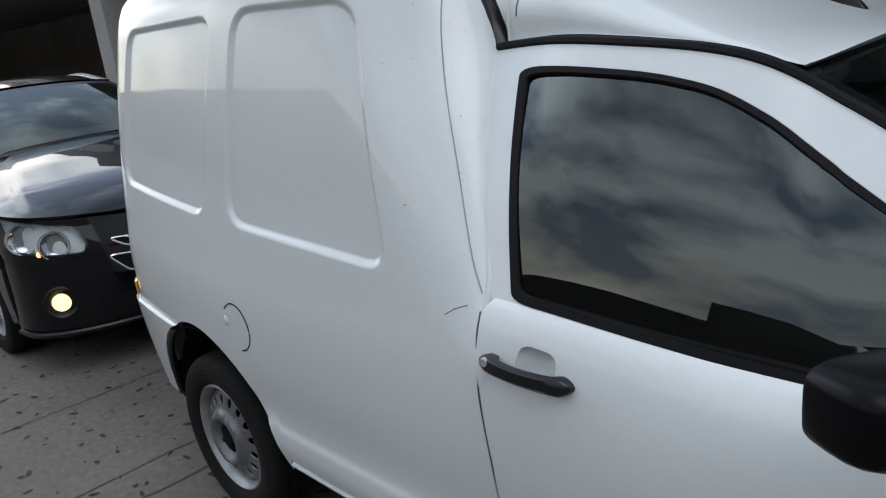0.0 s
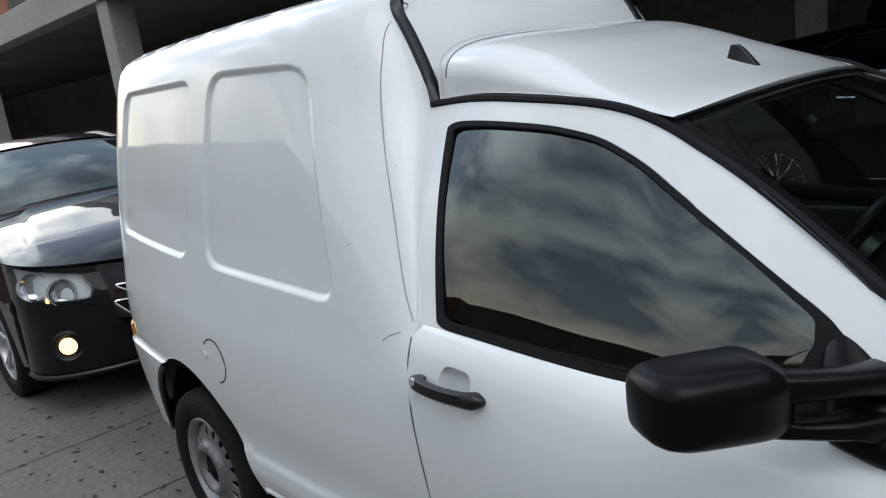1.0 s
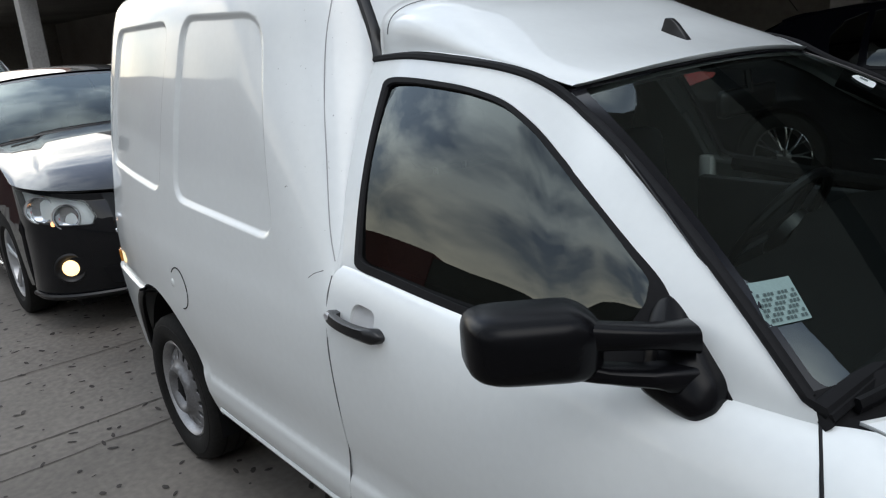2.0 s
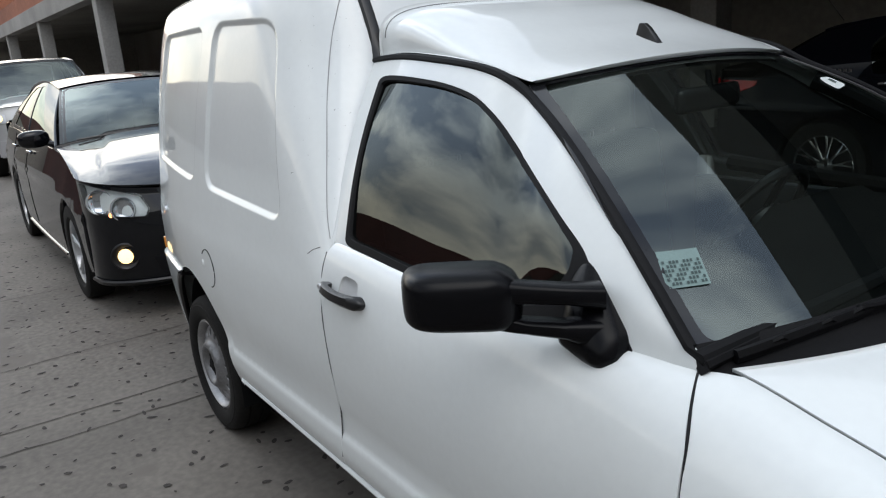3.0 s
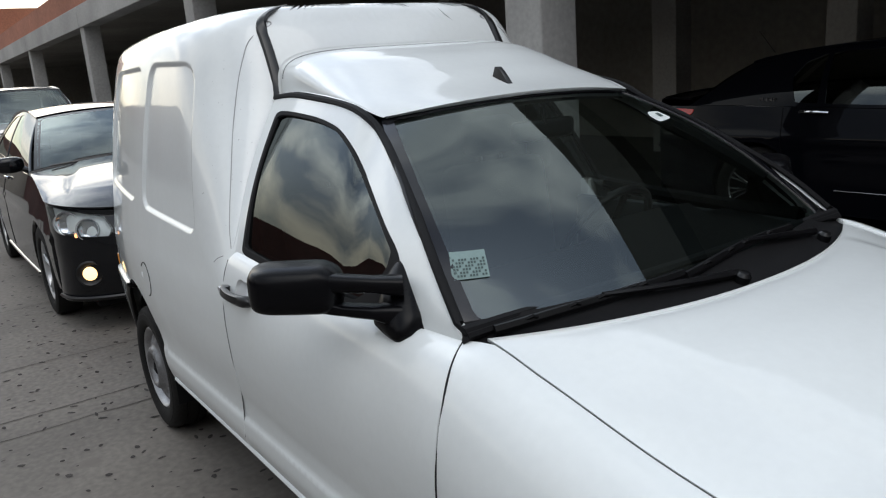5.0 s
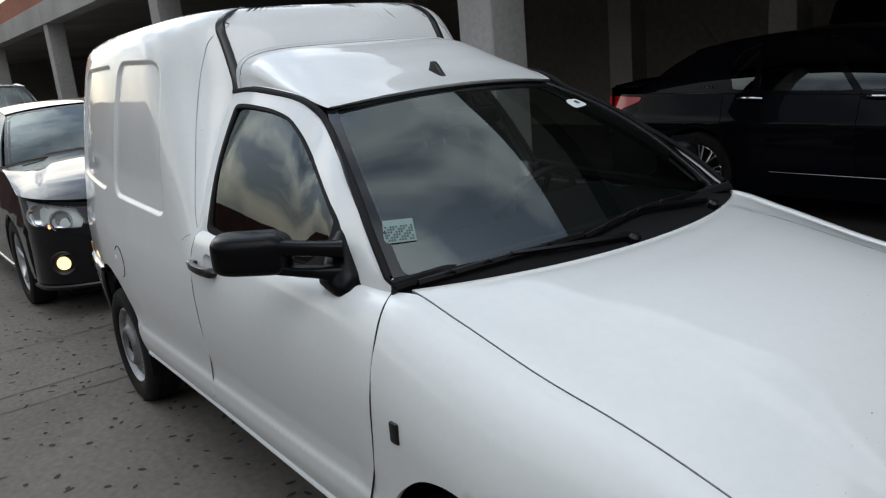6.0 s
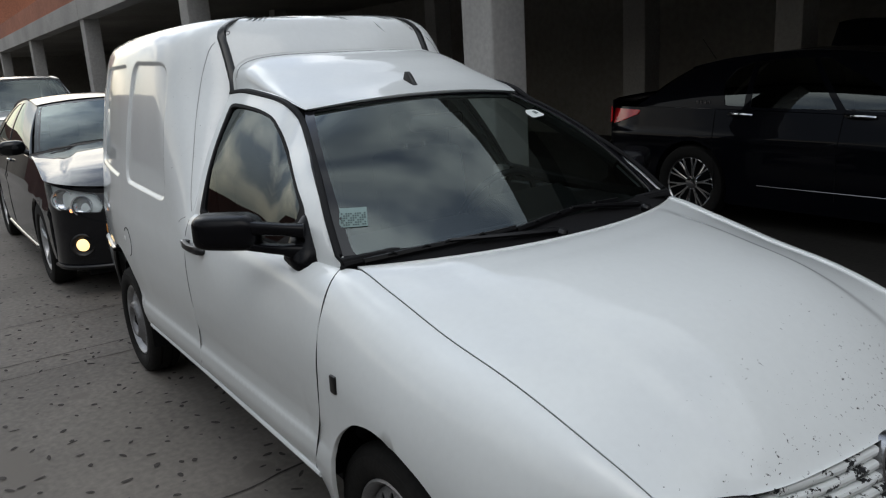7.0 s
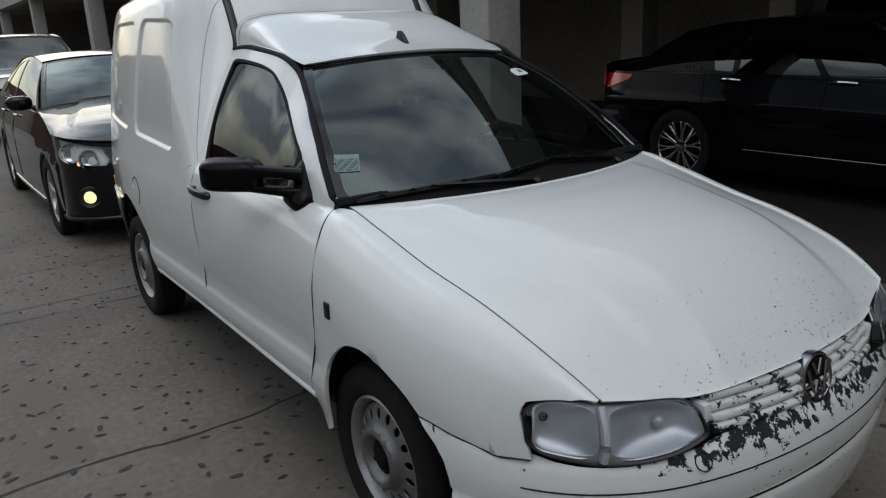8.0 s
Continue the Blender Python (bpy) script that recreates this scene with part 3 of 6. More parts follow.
for lp in PRESS:
    c = lp.mean(0)
    for off in (-0.012, -0.006, 0.0, 0.004, 0.008, 0.012, 0.017, 0.024):
        r = resample(lp, 0.014)
        nrm = np.roll(r, -1, 0) - np.roll(r, 1, 0)
        nrm = np.stack([-nrm[:, 1], nrm[:, 0]], 1) / (np.linalg.norm(nrm, axis=1)[:, None] + 1e-9)
        inw = nrm * np.sign(((c - r) * nrm).sum(1))[:, None]
        rings.append([(side_s(x, z), z) for x, z in r + inw * off])
rings += [[(x, z) for x in np.linspace(0.45, 1.25, 46)] for z in (0.43, 0.455, 0.48, 0.498, 0.515, 0.532, 0.555)]
TOP_Z_ROWS = (1.66, 1.69, 1.71, 1.725, 1.74, 1.75, 1.756, 1.762, 1.768, 1.774, 1.78, 1.785, 1.79, 1.794)
rings += [[(s, z) for s in np.linspace(REAR - 0.55, corner_s(z, 0.97), 60)] for z in TOP_Z_ROWS]
for mirrored in (False, True):
    sheet("body_side", outline, cargo, M_SIDE, van, "white side with two pressed blind window panels", step=0.045, rings=rings, flange=0.004, flip=False, mirror=mirrored)


def front_wall(u, z):
    p = cargo(corner_s(z, 1.0) + 0.5 * (1 - abs(u)), z)
    return (p[0], p[1] if u < 0 else -p[1], z)


sheet("box_front", [(-1, 1.47), (1, 1.47), (1, 1.6), (1, 1.7), (1, 1.76), (1, 1.797), (-1, 1.797), (-1, 1.76), (-1, 1.7), (-1, 1.6)], front_wall, M_WHITE, van, step=0.06, rings=[[(u, z) for u in np.linspace(-0.97, 0.97, 30)] for z in TOP_Z_ROWS], flange=0.0)

part("scratch", tube([cargo(side_s(x, z), z) for x, z in ((1.170, 0.985), (1.19, 0.998), (1.218, 1.008))], 0.0011, 5), M_DIMSEAM, van, "short dark scratch")

# joint mouldings running up the box front and back along the roof
for sgn in (-1, 1):
    path = [cargo(corner_s(z, 0.99), z) for z in np.linspace(1.455, 1.772, 14)]
    path = [(p[0], sgn * -p[1], p[2]) for p in curve(path, 3)]
    part("roof_moulding", tube(path, [0.019] * (len(path) - 8) + [0.019 - 0.0018 * k for k in range(8)], 8, flat=0.55), M_BLACK_TRIM, van, "black rubber moulding")
line = [cargo(a, z) for a, z in ((1.44, 1.03), (1.35, 1.10), (1.235, 1.25), (1.14, 1.38), (1.078, 1.5), (1.068, 1.58), (1.08, 1.65), (1.16, 1.697))] + [cargo(corner_s(1.71, 0.96), 1.71)]
for sgn in (-1, 1):
    part("box_seam", tube([(p[0], -sgn * p[1], p[2]) for p in curve(line, 6)], 0.0016, 5), M_GREYSEAM, van)

ROOF_SKIN = table((0.0, 1.797), (0.2, 1.789), (0.34, 1.779), (0.46, 1.764), (0.54, 1.752))


ROOF_FRONT = table((0.2, 1.800), (0.5, 1.790), (0.72, 1.780), (0.87, 1.765))


ROOF_REAR = table((-0.62, 1.72), (-0.56, 1.765), (-0.5, 1.785), (-0.3, 1.80))


def box_roof(x, y):
    return (x, y, min(ROOF_SKIN(abs(y)), ROOF_FRONT(x), ROOF_REAR(x)) - 0.006)


sheet("box_roof", [(-0.60, -0.42), (0.74, -0.42), (0.74, 0.42), (-0.60, 0.42)], box_roof, M_WHITE, van, "white box roof", step=0.05, flange=0.0)
for mirrored in (False, True):
    sheet("rear_door", [(REAR - 1.1, 0.67), (REAR - 0.605, 0.67), (REAR - 0.605, 1.76), (REAR - 1.1, 1.76)], cargo, M_WHITE, van, "white rear door", step=0.06, flange=0.012, mirror=mirrored)

# white door pillar behind the shut line
for sgn in (-1, 1):
    part("door_pillar", box((1.235, sgn * 0.742 - 0.025, 0.90), (1.285, sgn * 0.742 + 0.025, 1.03), 0.012), M_WHITE, van, "white door pillar")

for sgn in (-1, 1):
    part("pillar_strip", tube([(1.243, sgn * 0.782, 0.965), (1.246, sgn * 0.772, 1.0), (1.243, sgn * 0.750, 1.045), (1.228, sgn * 0.722, 1.10), (1.205, sgn * 0.68, 1.18)], 0.012, 8), M_WHITE, van, "white pillar behind the door frame")

# fuel flap: a round lid with its finger knob
flap = [cargo(0.332 + 0.072 * math.cos(a), 0.780 + 0.068 * math.sin(a)) for a in np.linspace(radians(-82), radians(140), 40)]
part("fuel_flap_seam", tube(flap, 0.0022, 5), M_SEAM, van)
kp = cargo(0.274, 0.787)
kb = bmesh.new()
bmesh.ops.create_uvsphere(kb, u_segments=16, v_segments=8, radius=0.017, matrix=Matrix.Translation((kp[0], kp[1] + 0.004, kp[2])) @ Matrix.Diagonal((1, 0.5, 1, 1)))
part("fuel_flap_knob", kb, M_WHITE, van)

# ---- doors ----
DOOR_FRONT = [(2.240, 0.245), (2.285, 0.348), (2.328, 0.50), (2.350, 0.634), (2.358, 0.74), (2.348, 0.84), (2.325, 0.91), (2.300, 0.975)]
door_gap = [(1.261, 0.43), (1.280, 0.58), (1.278, 0.70), (1.268, 0.79), (1.260, 0.86), (1.252, 0.95), (1.250, 1.0)]
BELT = [(2.30, 0.988), (2.1, 0.992), (1.75, 0.999), (1.5, 1.011), (1.28, 1.022)]
RAIL = curve([(1.085, -0.497, 1.462), (1.25, -0.503, 1.468), (1.42, -0.503, 1.455), (1.56, -0.498, 1.437), (1.66, -0.500, 1.412), (1.75, -0.506, 1.368), (1.88, -0.549, 1.304), (2.04, -0.607, 1.206), (2.18, -0.660, 1.109), (2.300, -0.697, 1.006)], 8)
FRAME_TOP = np.array([(p[0] - 0.004 * (i > 40), p[1] - 0.020 * (1 - 0.7 * (i / 72) ** 6), p[2] - 0.010 * (1 - 0.5 * (i / 72) ** 6)) for i, p in enumerate(RAIL)])
FRAME_LOW = curve([(1.262, -0.772, 1.012), (1.40, -0.769, 1.006), (1.54, -0.765, 0.998), (1.68, -0.759, 0.991), (1.81, -0.752, 0.987), (1.93, -0.745, 0.983), (2.04, -0.738, 0.980), (2.14, -0.724, 0.982), (2.23, -0.713, 0.983), (2.303, -0.703, 0.983)], 8)


def along(line, t):
    t = min(max(t, 0), 1) * (len(line) - 1)
    i = min(int(t), len(line) - 2)
    return line[i] + (line[i + 1] - line[i]) * (t - i)


def cabin_side(u, v, bow=0.022):
    """Door frame and side glass: u forward, v from the belt to the roof rail."""
    p, q = along(FRAME_LOW, u), along(FRAME_TOP, u)
    r = p + (q - p) * v
    r[1] -= bow * min(1.0, np.linalg.norm(q - p) / 0.35) * math.sin(math.pi * min(max(v, 0), 1))
    return tuple(r)


glass_loop = rounded([(0.052, 0.068), (0.25, 0.052), (0.42, 0.042), (0.565, 0.05), (0.668, 0.20), (0.715, 0.40), (0.728, 0.545), (0.654, 0.638), (0.562, 0.71), (0.453, 0.805), (0.346, 0.870), (0.25, 0.894), (0.162, 0.895), (0.073, 0.892)], 0.03)
seal_loop = rounded([(0.040, 0.03), (0.24, 0.018), (0.42, 0.008), (0.84, 0.0), (0.828, 0.2), (0.746, 0.60), (0.66, 0.672), (0.575, 0.742), (0.47, 0.824), (0.355, 0.888), (0.25, 0.914), (0.16, 0.916), (0.062, 0.917)], 0.035)
CREASE = [[(x, fv(x, z)) for x in np.linspace(1.275, 2.33, 60)] for z in (0.43, 0.455, 0.48, 0.498, 0.515, 0.532, 0.555)]
CUP = rounded([(1.340, 0.893), (1.425, 0.890), (1.436, 0.960), (1.350, 0.966)], 0.028)
for mirrored in (False, True):
    side = "right" if not mirrored else "left"
    door = sheet("door", on_flank([(1.259, 0.405), (1.8, 0.398), (2.2, 0.39)]) + DOOR_FRONT + [(x, 1.0) for x, z in BELT] + on_flank(door_gap[::-1]), flank, M_WHITE, van, "white front door with a black pull handle", step=0.035, holes=[on_flank(CUP)], rings=CREASE, flange=0.014, mirror=mirrored)
    sheet("window_frame", [(0, 0), (1, 0), (1, 1), (0, 1)], cabin_side, M_WHITE, door, "", step=0.035, holes=[seal_loop], flange=0.02, mirror=mirrored)
    sheet("window_seal", seal_loop, lambda u, v: tuple(np.array(cabin_side(u, v)) + (0, -0.002, 0)), M_SCUTTLE, door, "black rubber seal", step=0.035, holes=[glass_loop], flange=0.022, mirror=mirrored)
    g = sheet("window_glass", rounded(np.array(glass_loop), 0.0, 1), lambda u, v: tuple(np.array(cabin_side(u, v, 0.030)) + (0, 0.012, 0)), M_CLEARGLASS if mirrored else M_SIDEGLASS, door, "clear side glass" if mirrored else "tinted side glass", step=0.06, flange=0.0, mirror=mirrored)
    g.visible_shadow = False


def tail_bumper(a, z):
    p = cargo(a, 0.665)
    k = max(0.0, (0.665 - z) / 0.35)
    out = 1.018 - 0.05 * k**1.4
    return ((p[0] + 0.2) * (1.04 - 0.04 * k**1.5) - 0.2, p[1] * out, z)


for mirrored in (False, True):
    o = [(-0.17, 0.664)] + [(0.0 + 0.415 * math.cos(radians(a)), 0.285 + 0.415 * math.sin(radians(a))) for a in (118, 128, 138, 148, 158, 168, 174)] + [(-0.43, 0.315), (-0.8, 0.30), (REAR - 1.1, 0.30), (REAR - 1.1, 0.664)]
    sheet("rear_bumper", o[::-1], tail_bumper, M_WHITE, van, "white rear bumper", step=0.04, flange=0.02, flip=False, mirror=mirrored)
    m = 1 if not mirrored else -1
    lip = [tail_bumper(x, z) for x, z in o[1:9]]
    part("arch_lip", tube([(q[0] + 0.004, m * (q[1] + 0.012), q[2]) for q in lip], 0.014, 8), M_BLACK_TRIM, van, "black arch lip")
    sheet("tail_lamp", rounded([(-1.09, 0.72), (-0.90, 0.71), (-0.88, 0.98), (-1.09, 0.98)], 0.03), lambda a, z: tuple(np.array(cargo(a, z)) + (-0.004, -0.004, 0)), M_RED_LENS, van, "upright tail lamp", step=0.03, flange=0.008, mirror=mirrored)
    sheet("reflector", rounded([(-0.70, 0.672), (-0.60, 0.672), (-0.60, 0.725), (-0.70, 0.73)], 0.01), lambda a, z: tuple(np.array(cargo(a, z)) + (-0.007, -0.008, 0)), M_AMBER, van, "small amber reflector", step=0.02, flange=0.008, mirror=mirrored)
    m = 1 if not mirrored else -1
    rocker = [(x, m * -(W(x) - 0.035), 0.386 - 0.012 * max(0, x - 1.2)) for x in np.linspace(0.47, 2.26, 24)]
    part("sill", tube(rocker, 0.018, 10, flat=0.75), M_WHITE, van, "white sill")

# door handles: black pull bar over a shallow cup, with the key barrel
for mirrored in (False, True):
    m = 1 if not mirrored else -1

    def skin(x, z, lift):
        p = flank(x, fv(x, z))
        return (p[0], m * (p[1] - lift), p[2] + lift * 0.25)

    bar = bmesh.new()
    rows = []
    for k, e in enumerate(0.5 - 0.5 * np.cos(np.linspace(0, math.pi, 26))):
        x = 1.270 + 0.204 * e
        h = 0.0165 * min(1, math.sin(math.pi * min(max(e, 0.004), 0.996)) * 3.2) ** 0.5 * (1.0 - 0.10 * math.sin(math.pi * e))
        lift = 0.010 + 0.026 * max(0.0, math.sin(math.pi * e)) ** 0.5
        zc = 0.922 - 0.006 * e - 0.004 * math.sin(math.pi * e)
        base = 0.0 if (e < 0.22 or e > 0.86) else lift - 0.013
        ring = []
        for dz, l in ((h, base), (h, lift * 0.75), (h * 0.6, lift), (-h * 0.6, lift), (-h, lift * 0.75), (-h, base)):
            ring.append(bar.verts.new(skin(x, zc + dz, l)))
        rows.append(ring)
    for a, b in zip(rows, rows[1:]):
        for k in range(6):
            bar.faces.new((a[k], a[(k + 1) % 6], b[(k + 1) % 6], b[k]))
    bar.faces.new(rows[0])
    bar.faces.new(rows[-1][::-1])
    door = [o for o in van.children if o.name.startswith("door")][1 if mirrored else 0]
    handle = part("handle", bar, M_BLACK_TRIM, door, "black pull handle", sharp=50)
    key = Vector(skin(1.296, 0.924, 0.0275))
    part("key_barrel", disc_on_side(key, m), M_PLATE, door, "key barrel")
    mid = CUP.mean(0)

    def hollow(a, b):
        x, z = mid + (a, b)
        d = max(abs(a) / 0.048, abs(b) / 0.038)
        p = flank(x, fv(x, z))
        return (p[0], p[1] + 0.020 * (1 - min(1, d) ** 3), p[2])

    sheet("handle_cup", CUP - mid, hollow, M_CUP, door, "shallow finger recess", step=0.008, flange=0.0, mirror=mirrored)

# ---- rails, roof, windscreen ----
for sgn in (1, -1):
    line = [((p[0] + q[0]) / 2, sgn * (p[1] + q[1]) / 2, (p[2] + q[2]) / 2) for p, q in zip(RAIL, FRAME_TOP)] + [(2.304, sgn * 0.699, 0.995), (2.312, sgn * 0.698, 0.984)]
    part("roof_rail", tube(line, [0.0135 if i < 34 else max(0.0115, 0.0135 - 0.0003 * (i - 34)) for i in range(len(RAIL) - 1)] + [0.0145, 0.0155, 0.013], 8, flat=0.75), M_SCUTTLE, van, "black rubber roof rail")

ROOF_C = table((1.10, 1.60), (1.2, 1.597), (1.33, 1.565), (1.48, 1.508), (1.62, 1.452), (1.75, 1.415))
ROOF_E = table((1.10, 1.466), (1.25, 1.474), (1.42, 1.461), (1.56, 1.440), (1.66, 1.412), (1.72, 1.388))
ROOF_Y = table((1.10, 0.496), (1.25, 0.500), (1.42, 0.500), (1.56, 0.495), (1.70, 0.485))
ROOF_P = table((1.10, 5.0), (1.25, 4.2), (1.45, 2.8), (1.62, 2.1), (1.75, 2.0))


def screen(u, v, lift=0.0):
    """Windscreen: u across, v from the base up."""
    y = u * (0.672 + (0.462 - 0.672) * v + 0.020 * math.sin(math.pi * v))
    x = (2.30 + 0.125 * (1 - u * u)) * (1 - v) + (1.695 + 0.05 * (1 - u * u)) * v
    z = (0.975 + 0.0 * (1 - u * u)) * (1 - v) + (1.388 + 0.026 * (1 - u * u)) * v + (0.03 + 0.018 * min(abs(u), 1.05) ** 6) * math.sin(math.pi * v)
    return (x + lift * 0.6, y, z + lift * 0.8)


def cab_roof(u, v):
    """u across from -1 to 1, v from the rear forward."""
    k = ROOF_P(1.13 + 0.58 * v)
    a = min(abs(u), 1.0) * math.pi / 2
    e = math.sin(a) ** (2 / k)
    x = 1.13 + (0.555 + 0.05 * (1 - e * e)) * v
    s = 1 if u > 0 else -1
    p = np.array((x, s * e * ROOF_Y(x), ROOF_E(x) + (ROOF_C(x) - ROOF_E(x)) * max(0.0, math.cos(a)) ** (2.2 / k)))
    if v > 0.72:
        b = min((v - 0.72) / 0.28, 1.0) ** 2
        p += (np.array(screen(s * e * 1.0, 0.985)) + (0.0, 0.0, 0.007) - np.array(p)) * b
    return tuple(p)


sheet("cab_roof", [(-1, 0), (1, 0), (1, 1), (-1, 1)], cab_roof, M_WHITE, van, "white cab roof swept up to the box", step=0.035, flange=0.01)
part("roof_joint", tube([cab_roof(u, 0.03) for u in np.linspace(-0.93, 0.93, 40)], 0.0018, 6), M_DIMSEAM, van)


ws_in = rounded([(-0.972, 0.05), (-0.5, 0.05), (0.0, 0.05), (0.5, 0.05), (0.972, 0.05), (0.966, 0.986), (-0.966, 0.986)], 0.04)
sheet("windscreen_border", [(-1.04, 0), (1.04, 0), (1.045, 0.5), (1.03, 1), (-1.03, 1), (-1.045, 0.5)], lambda u, v: screen(u, v, 0.003), M_FRIT, van, "black windscreen border", step=0.04, holes=[ws_in], flange=0.004)
g = sheet("windscreen", [(-0.99, 0.02), (0.99, 0.02), (0.99, 0.985), (-0.99, 0.985)], screen, M_GLASS, van, "clear laminated windscreen", step=0.06, flange=0.0)
g.visible_shadow = False

# aerial foot on the roof
fin = bmesh.new()
for k, (x, z, w) in enumerate(((1.562, 0.0, 0.012), (1.572, 0.038, 0.008), (1.588, 0.043, 0.008), (1.603, 0.036, 0.008), (1.642, 0.0, 0.011))):
    for s in (-1, 1):
        fin.verts.new((x, 0.03 + s * w, ROOF_C(x) - 0.006 + z))
fin.verts.ensure_lookup_table()
bmesh.ops.convex_hull(fin, input=fin.verts[:])
bmesh.ops.bevel(fin, geom=fin.edges[:], offset=0.0012, segments=1, affect="EDGES")
part("aerial_foot", fin, M_BLACK_TRIM, van, "black shark-fin aerial foot")

# ---- bonnet and wings ----
def bonnet(u, w):
    """u across from -1 to 1, w from the screen to the nose."""
    a = abs(u)
    xr, xf = 2.338 + 0.18 * (1 - a**2.2), 3.32 + 0.125 * (1 - a**2)
    x = xr + (xf - xr) * w
    xe = 2.338 + (3.32 - 2.338) * w
    y = u * (YS(xe) - 0.0022)
    crown = (0.004 + 0.058 * math.sin(math.pi * min(w * 0.95, 1))) * (1 - w**4) - 0.028 * w**5
    ridge_u = 0.70 - 0.085 * w
    t = min(max((ridge_u + 0.05 - a) / 0.10, 0), 1)
    lift = 0.012 * t * t * (3 - 2 * t) * math.sin(math.pi * min(max(w * 1.02, 0), 1)) ** 0.6 if 0 < w < 0.98 else 0.0
    return (x, y, ZS(xe) + crown * (1 - a**2.4) + lift - 0.015 * w**6 * math.exp(-(((a - 0.62) / 0.25) ** 2)) - 0.0015)


sheet("bonnet", [(-1, 0.0), (1, 0.0), (1, 1), (-1, 1)], bonnet, M_BONNET, van, "white bonnet with stone chips at its nose", step=0.03, flange=0.006)

FRONT_ARCH = [(2.336, 0.105), (2.352, 0.20), (2.37, 0.283), (2.392, 0.40), (2.425, 0.48), (2.47, 0.55), (2.529, 0.622), (2.59, 0.668), (2.65, 0.694), (2.72, 0.700), (2.779, 0.688), (2.835, 0.66), (2.885, 0.610)]
ARCH_EDGE = [tuple(q) for q in curve(FRONT_ARCH, 3)]
BUMPER_SEAM = [(2.95, 0.628), (3.01, 0.645), (3.08, 0.678), (3.145, 0.707), (3.192, 0.728), (3.222, 0.742)]
for mirrored in (False, True):
    o = [(x + 0.005, v) for x, v in DOOR_FRONT[:1]] + [(2.252, 0.179), (2.322, 0.093)] + ARCH_EDGE + BUMPER_SEAM
    o += [(3.2, 0.784), (3.186, 0.81), (3.188, 0.826), (3.194, 0.843), (3.226, 0.87), (3.276, 0.915), (3.315, 0.979)] + [(x, 1.0) for x in (3.315, 3.2, 3.0, 2.75, 2.5, 2.36)] + [(x + 0.005, v) for x, v in DOOR_FRONT[::-1][:-1]]
    sheet("front_wing", o, flank, M_WHITE, van, "white front wing", step=0.024, flange=0.014, mirror=mirrored)
    m = 1 if not mirrored else -1
    p = Vector(flank(2.452, fv(2.452, 0.726)))
    part("side_repeater", box((p.x - 0.016, m * p.y - 0.006, p.z - 0.026), (p.x + 0.016, m * p.y + 0.006, p.z + 0.026), 0.006), M_BLACK_TRIM, van, "small smoked side repeater")

# dark shut lines
for sgn in (1, -1):
    for name, pts in (("door_shut_line", [flank(x + 0.0025, v) for x, v in DOOR_FRONT]), ("door_shut_line", [flank(x - 0.003, fv(x, z)) for x, z in door_gap])):
        c = curve(pts, 5)
        part(name, tube([(q[0], sgn * (q[1] + 0.0008), q[2]) for q in c], 0.0026 if pts[0][0] > 2 else 0.0020, 6), M_SEAM if pts[0][0] > 2 else M_DIMSEAM, van)
    c = curve([flank(x, v) for x, v in FRONT_ARCH[-1:] + BUMPER_SEAM], 4)
    part("bumper_shut_line", tube([(q[0], sgn * (q[1] + 0.0005), q[2] - 0.002) for q in c], 0.0022, 6), M_SEAM, van)

# ---- nose: bumper, grille, lamps ----
PLAN = curve([(2.86, -0.822), (3.0, -0.80), (3.12, -0.775), (3.23, -0.722), (3.33, -0.63), (3.41, -0.50), (3.462, -0.34), (3.49, -0.17), (3.50, 0.0)], 8)
PLAN = np.vstack([PLAN, (PLAN * (1, -1))[::-1][1:]])
NOSE = table((0.15, -0.06), (0.22, -0.02), (0.30, 0.0), (0.385, 0.012), (0.40, 0.0), (0.41, 0.012), (0.47, 0.018), (0.53, 0.008), (0.56, -0.015), (0.60, -0.04))
TOP_Z = table((0, 0.552), (0.1, 0.558), (0.183, 0.563), (0.217, 0.551), (0.267, 0.547), (0.315, 0.553), (0.355, 0.564), (0.395, 0.580), (0.5, 0.574))


def nose(t, z):
    p = along(PLAN, t)
    k = abs(t - 0.5) * 2
    d = NOSE(z) * (1 - 0.75 * k**4) - 0.005 * k**6
    n = np.array((1 - 0.75 * k, (-1 if t < 0.5 else 1) * min(1, k * 1.2)))
    n = n / np.linalg.norm(n)
    return (p[0] + n[0] * d, p[1] + n[1] * d, z)


o = [(t, 0.21) for t in np.linspace(0.075, 0.925, 21)] + [(0.932, 0.30), (0.935, 0.387), (0.938, 0.434), (0.945, 0.476), (0.959, 0.508), (0.978, 0.535)]
o += [(1 - t, TOP_Z(min(t, 1 - t))) for t in np.linspace(0.012, 0.988, 41)] + [(0.022, 0.535), (0.041, 0.508), (0.055, 0.476), (0.062, 0.434), (0.065, 0.387), (0.068, 0.30)]
bumper = sheet("front_bumper", o, nose, M_CHIPPED, van, "white bumper with large flakes of paint gone", step=0.022, flange=0.015)
for sgn in (-1, 1):
    pts = [nose(0.5 + sgn * k, 0.398) for k in np.linspace(0.0, 0.36, 30)]
    part("bumper_groove", tube(pts, 0.005, 6), M_SEAM, van)
    pts = [nose(0.5 + sgn * k, 0.492 - 0.02 * max(0, k - 0.24)) for k in np.linspace(0.0, 0.33, 30)]
    part("bumper_groove", tube(pts, 0.002, 6), M_SEAM, van)


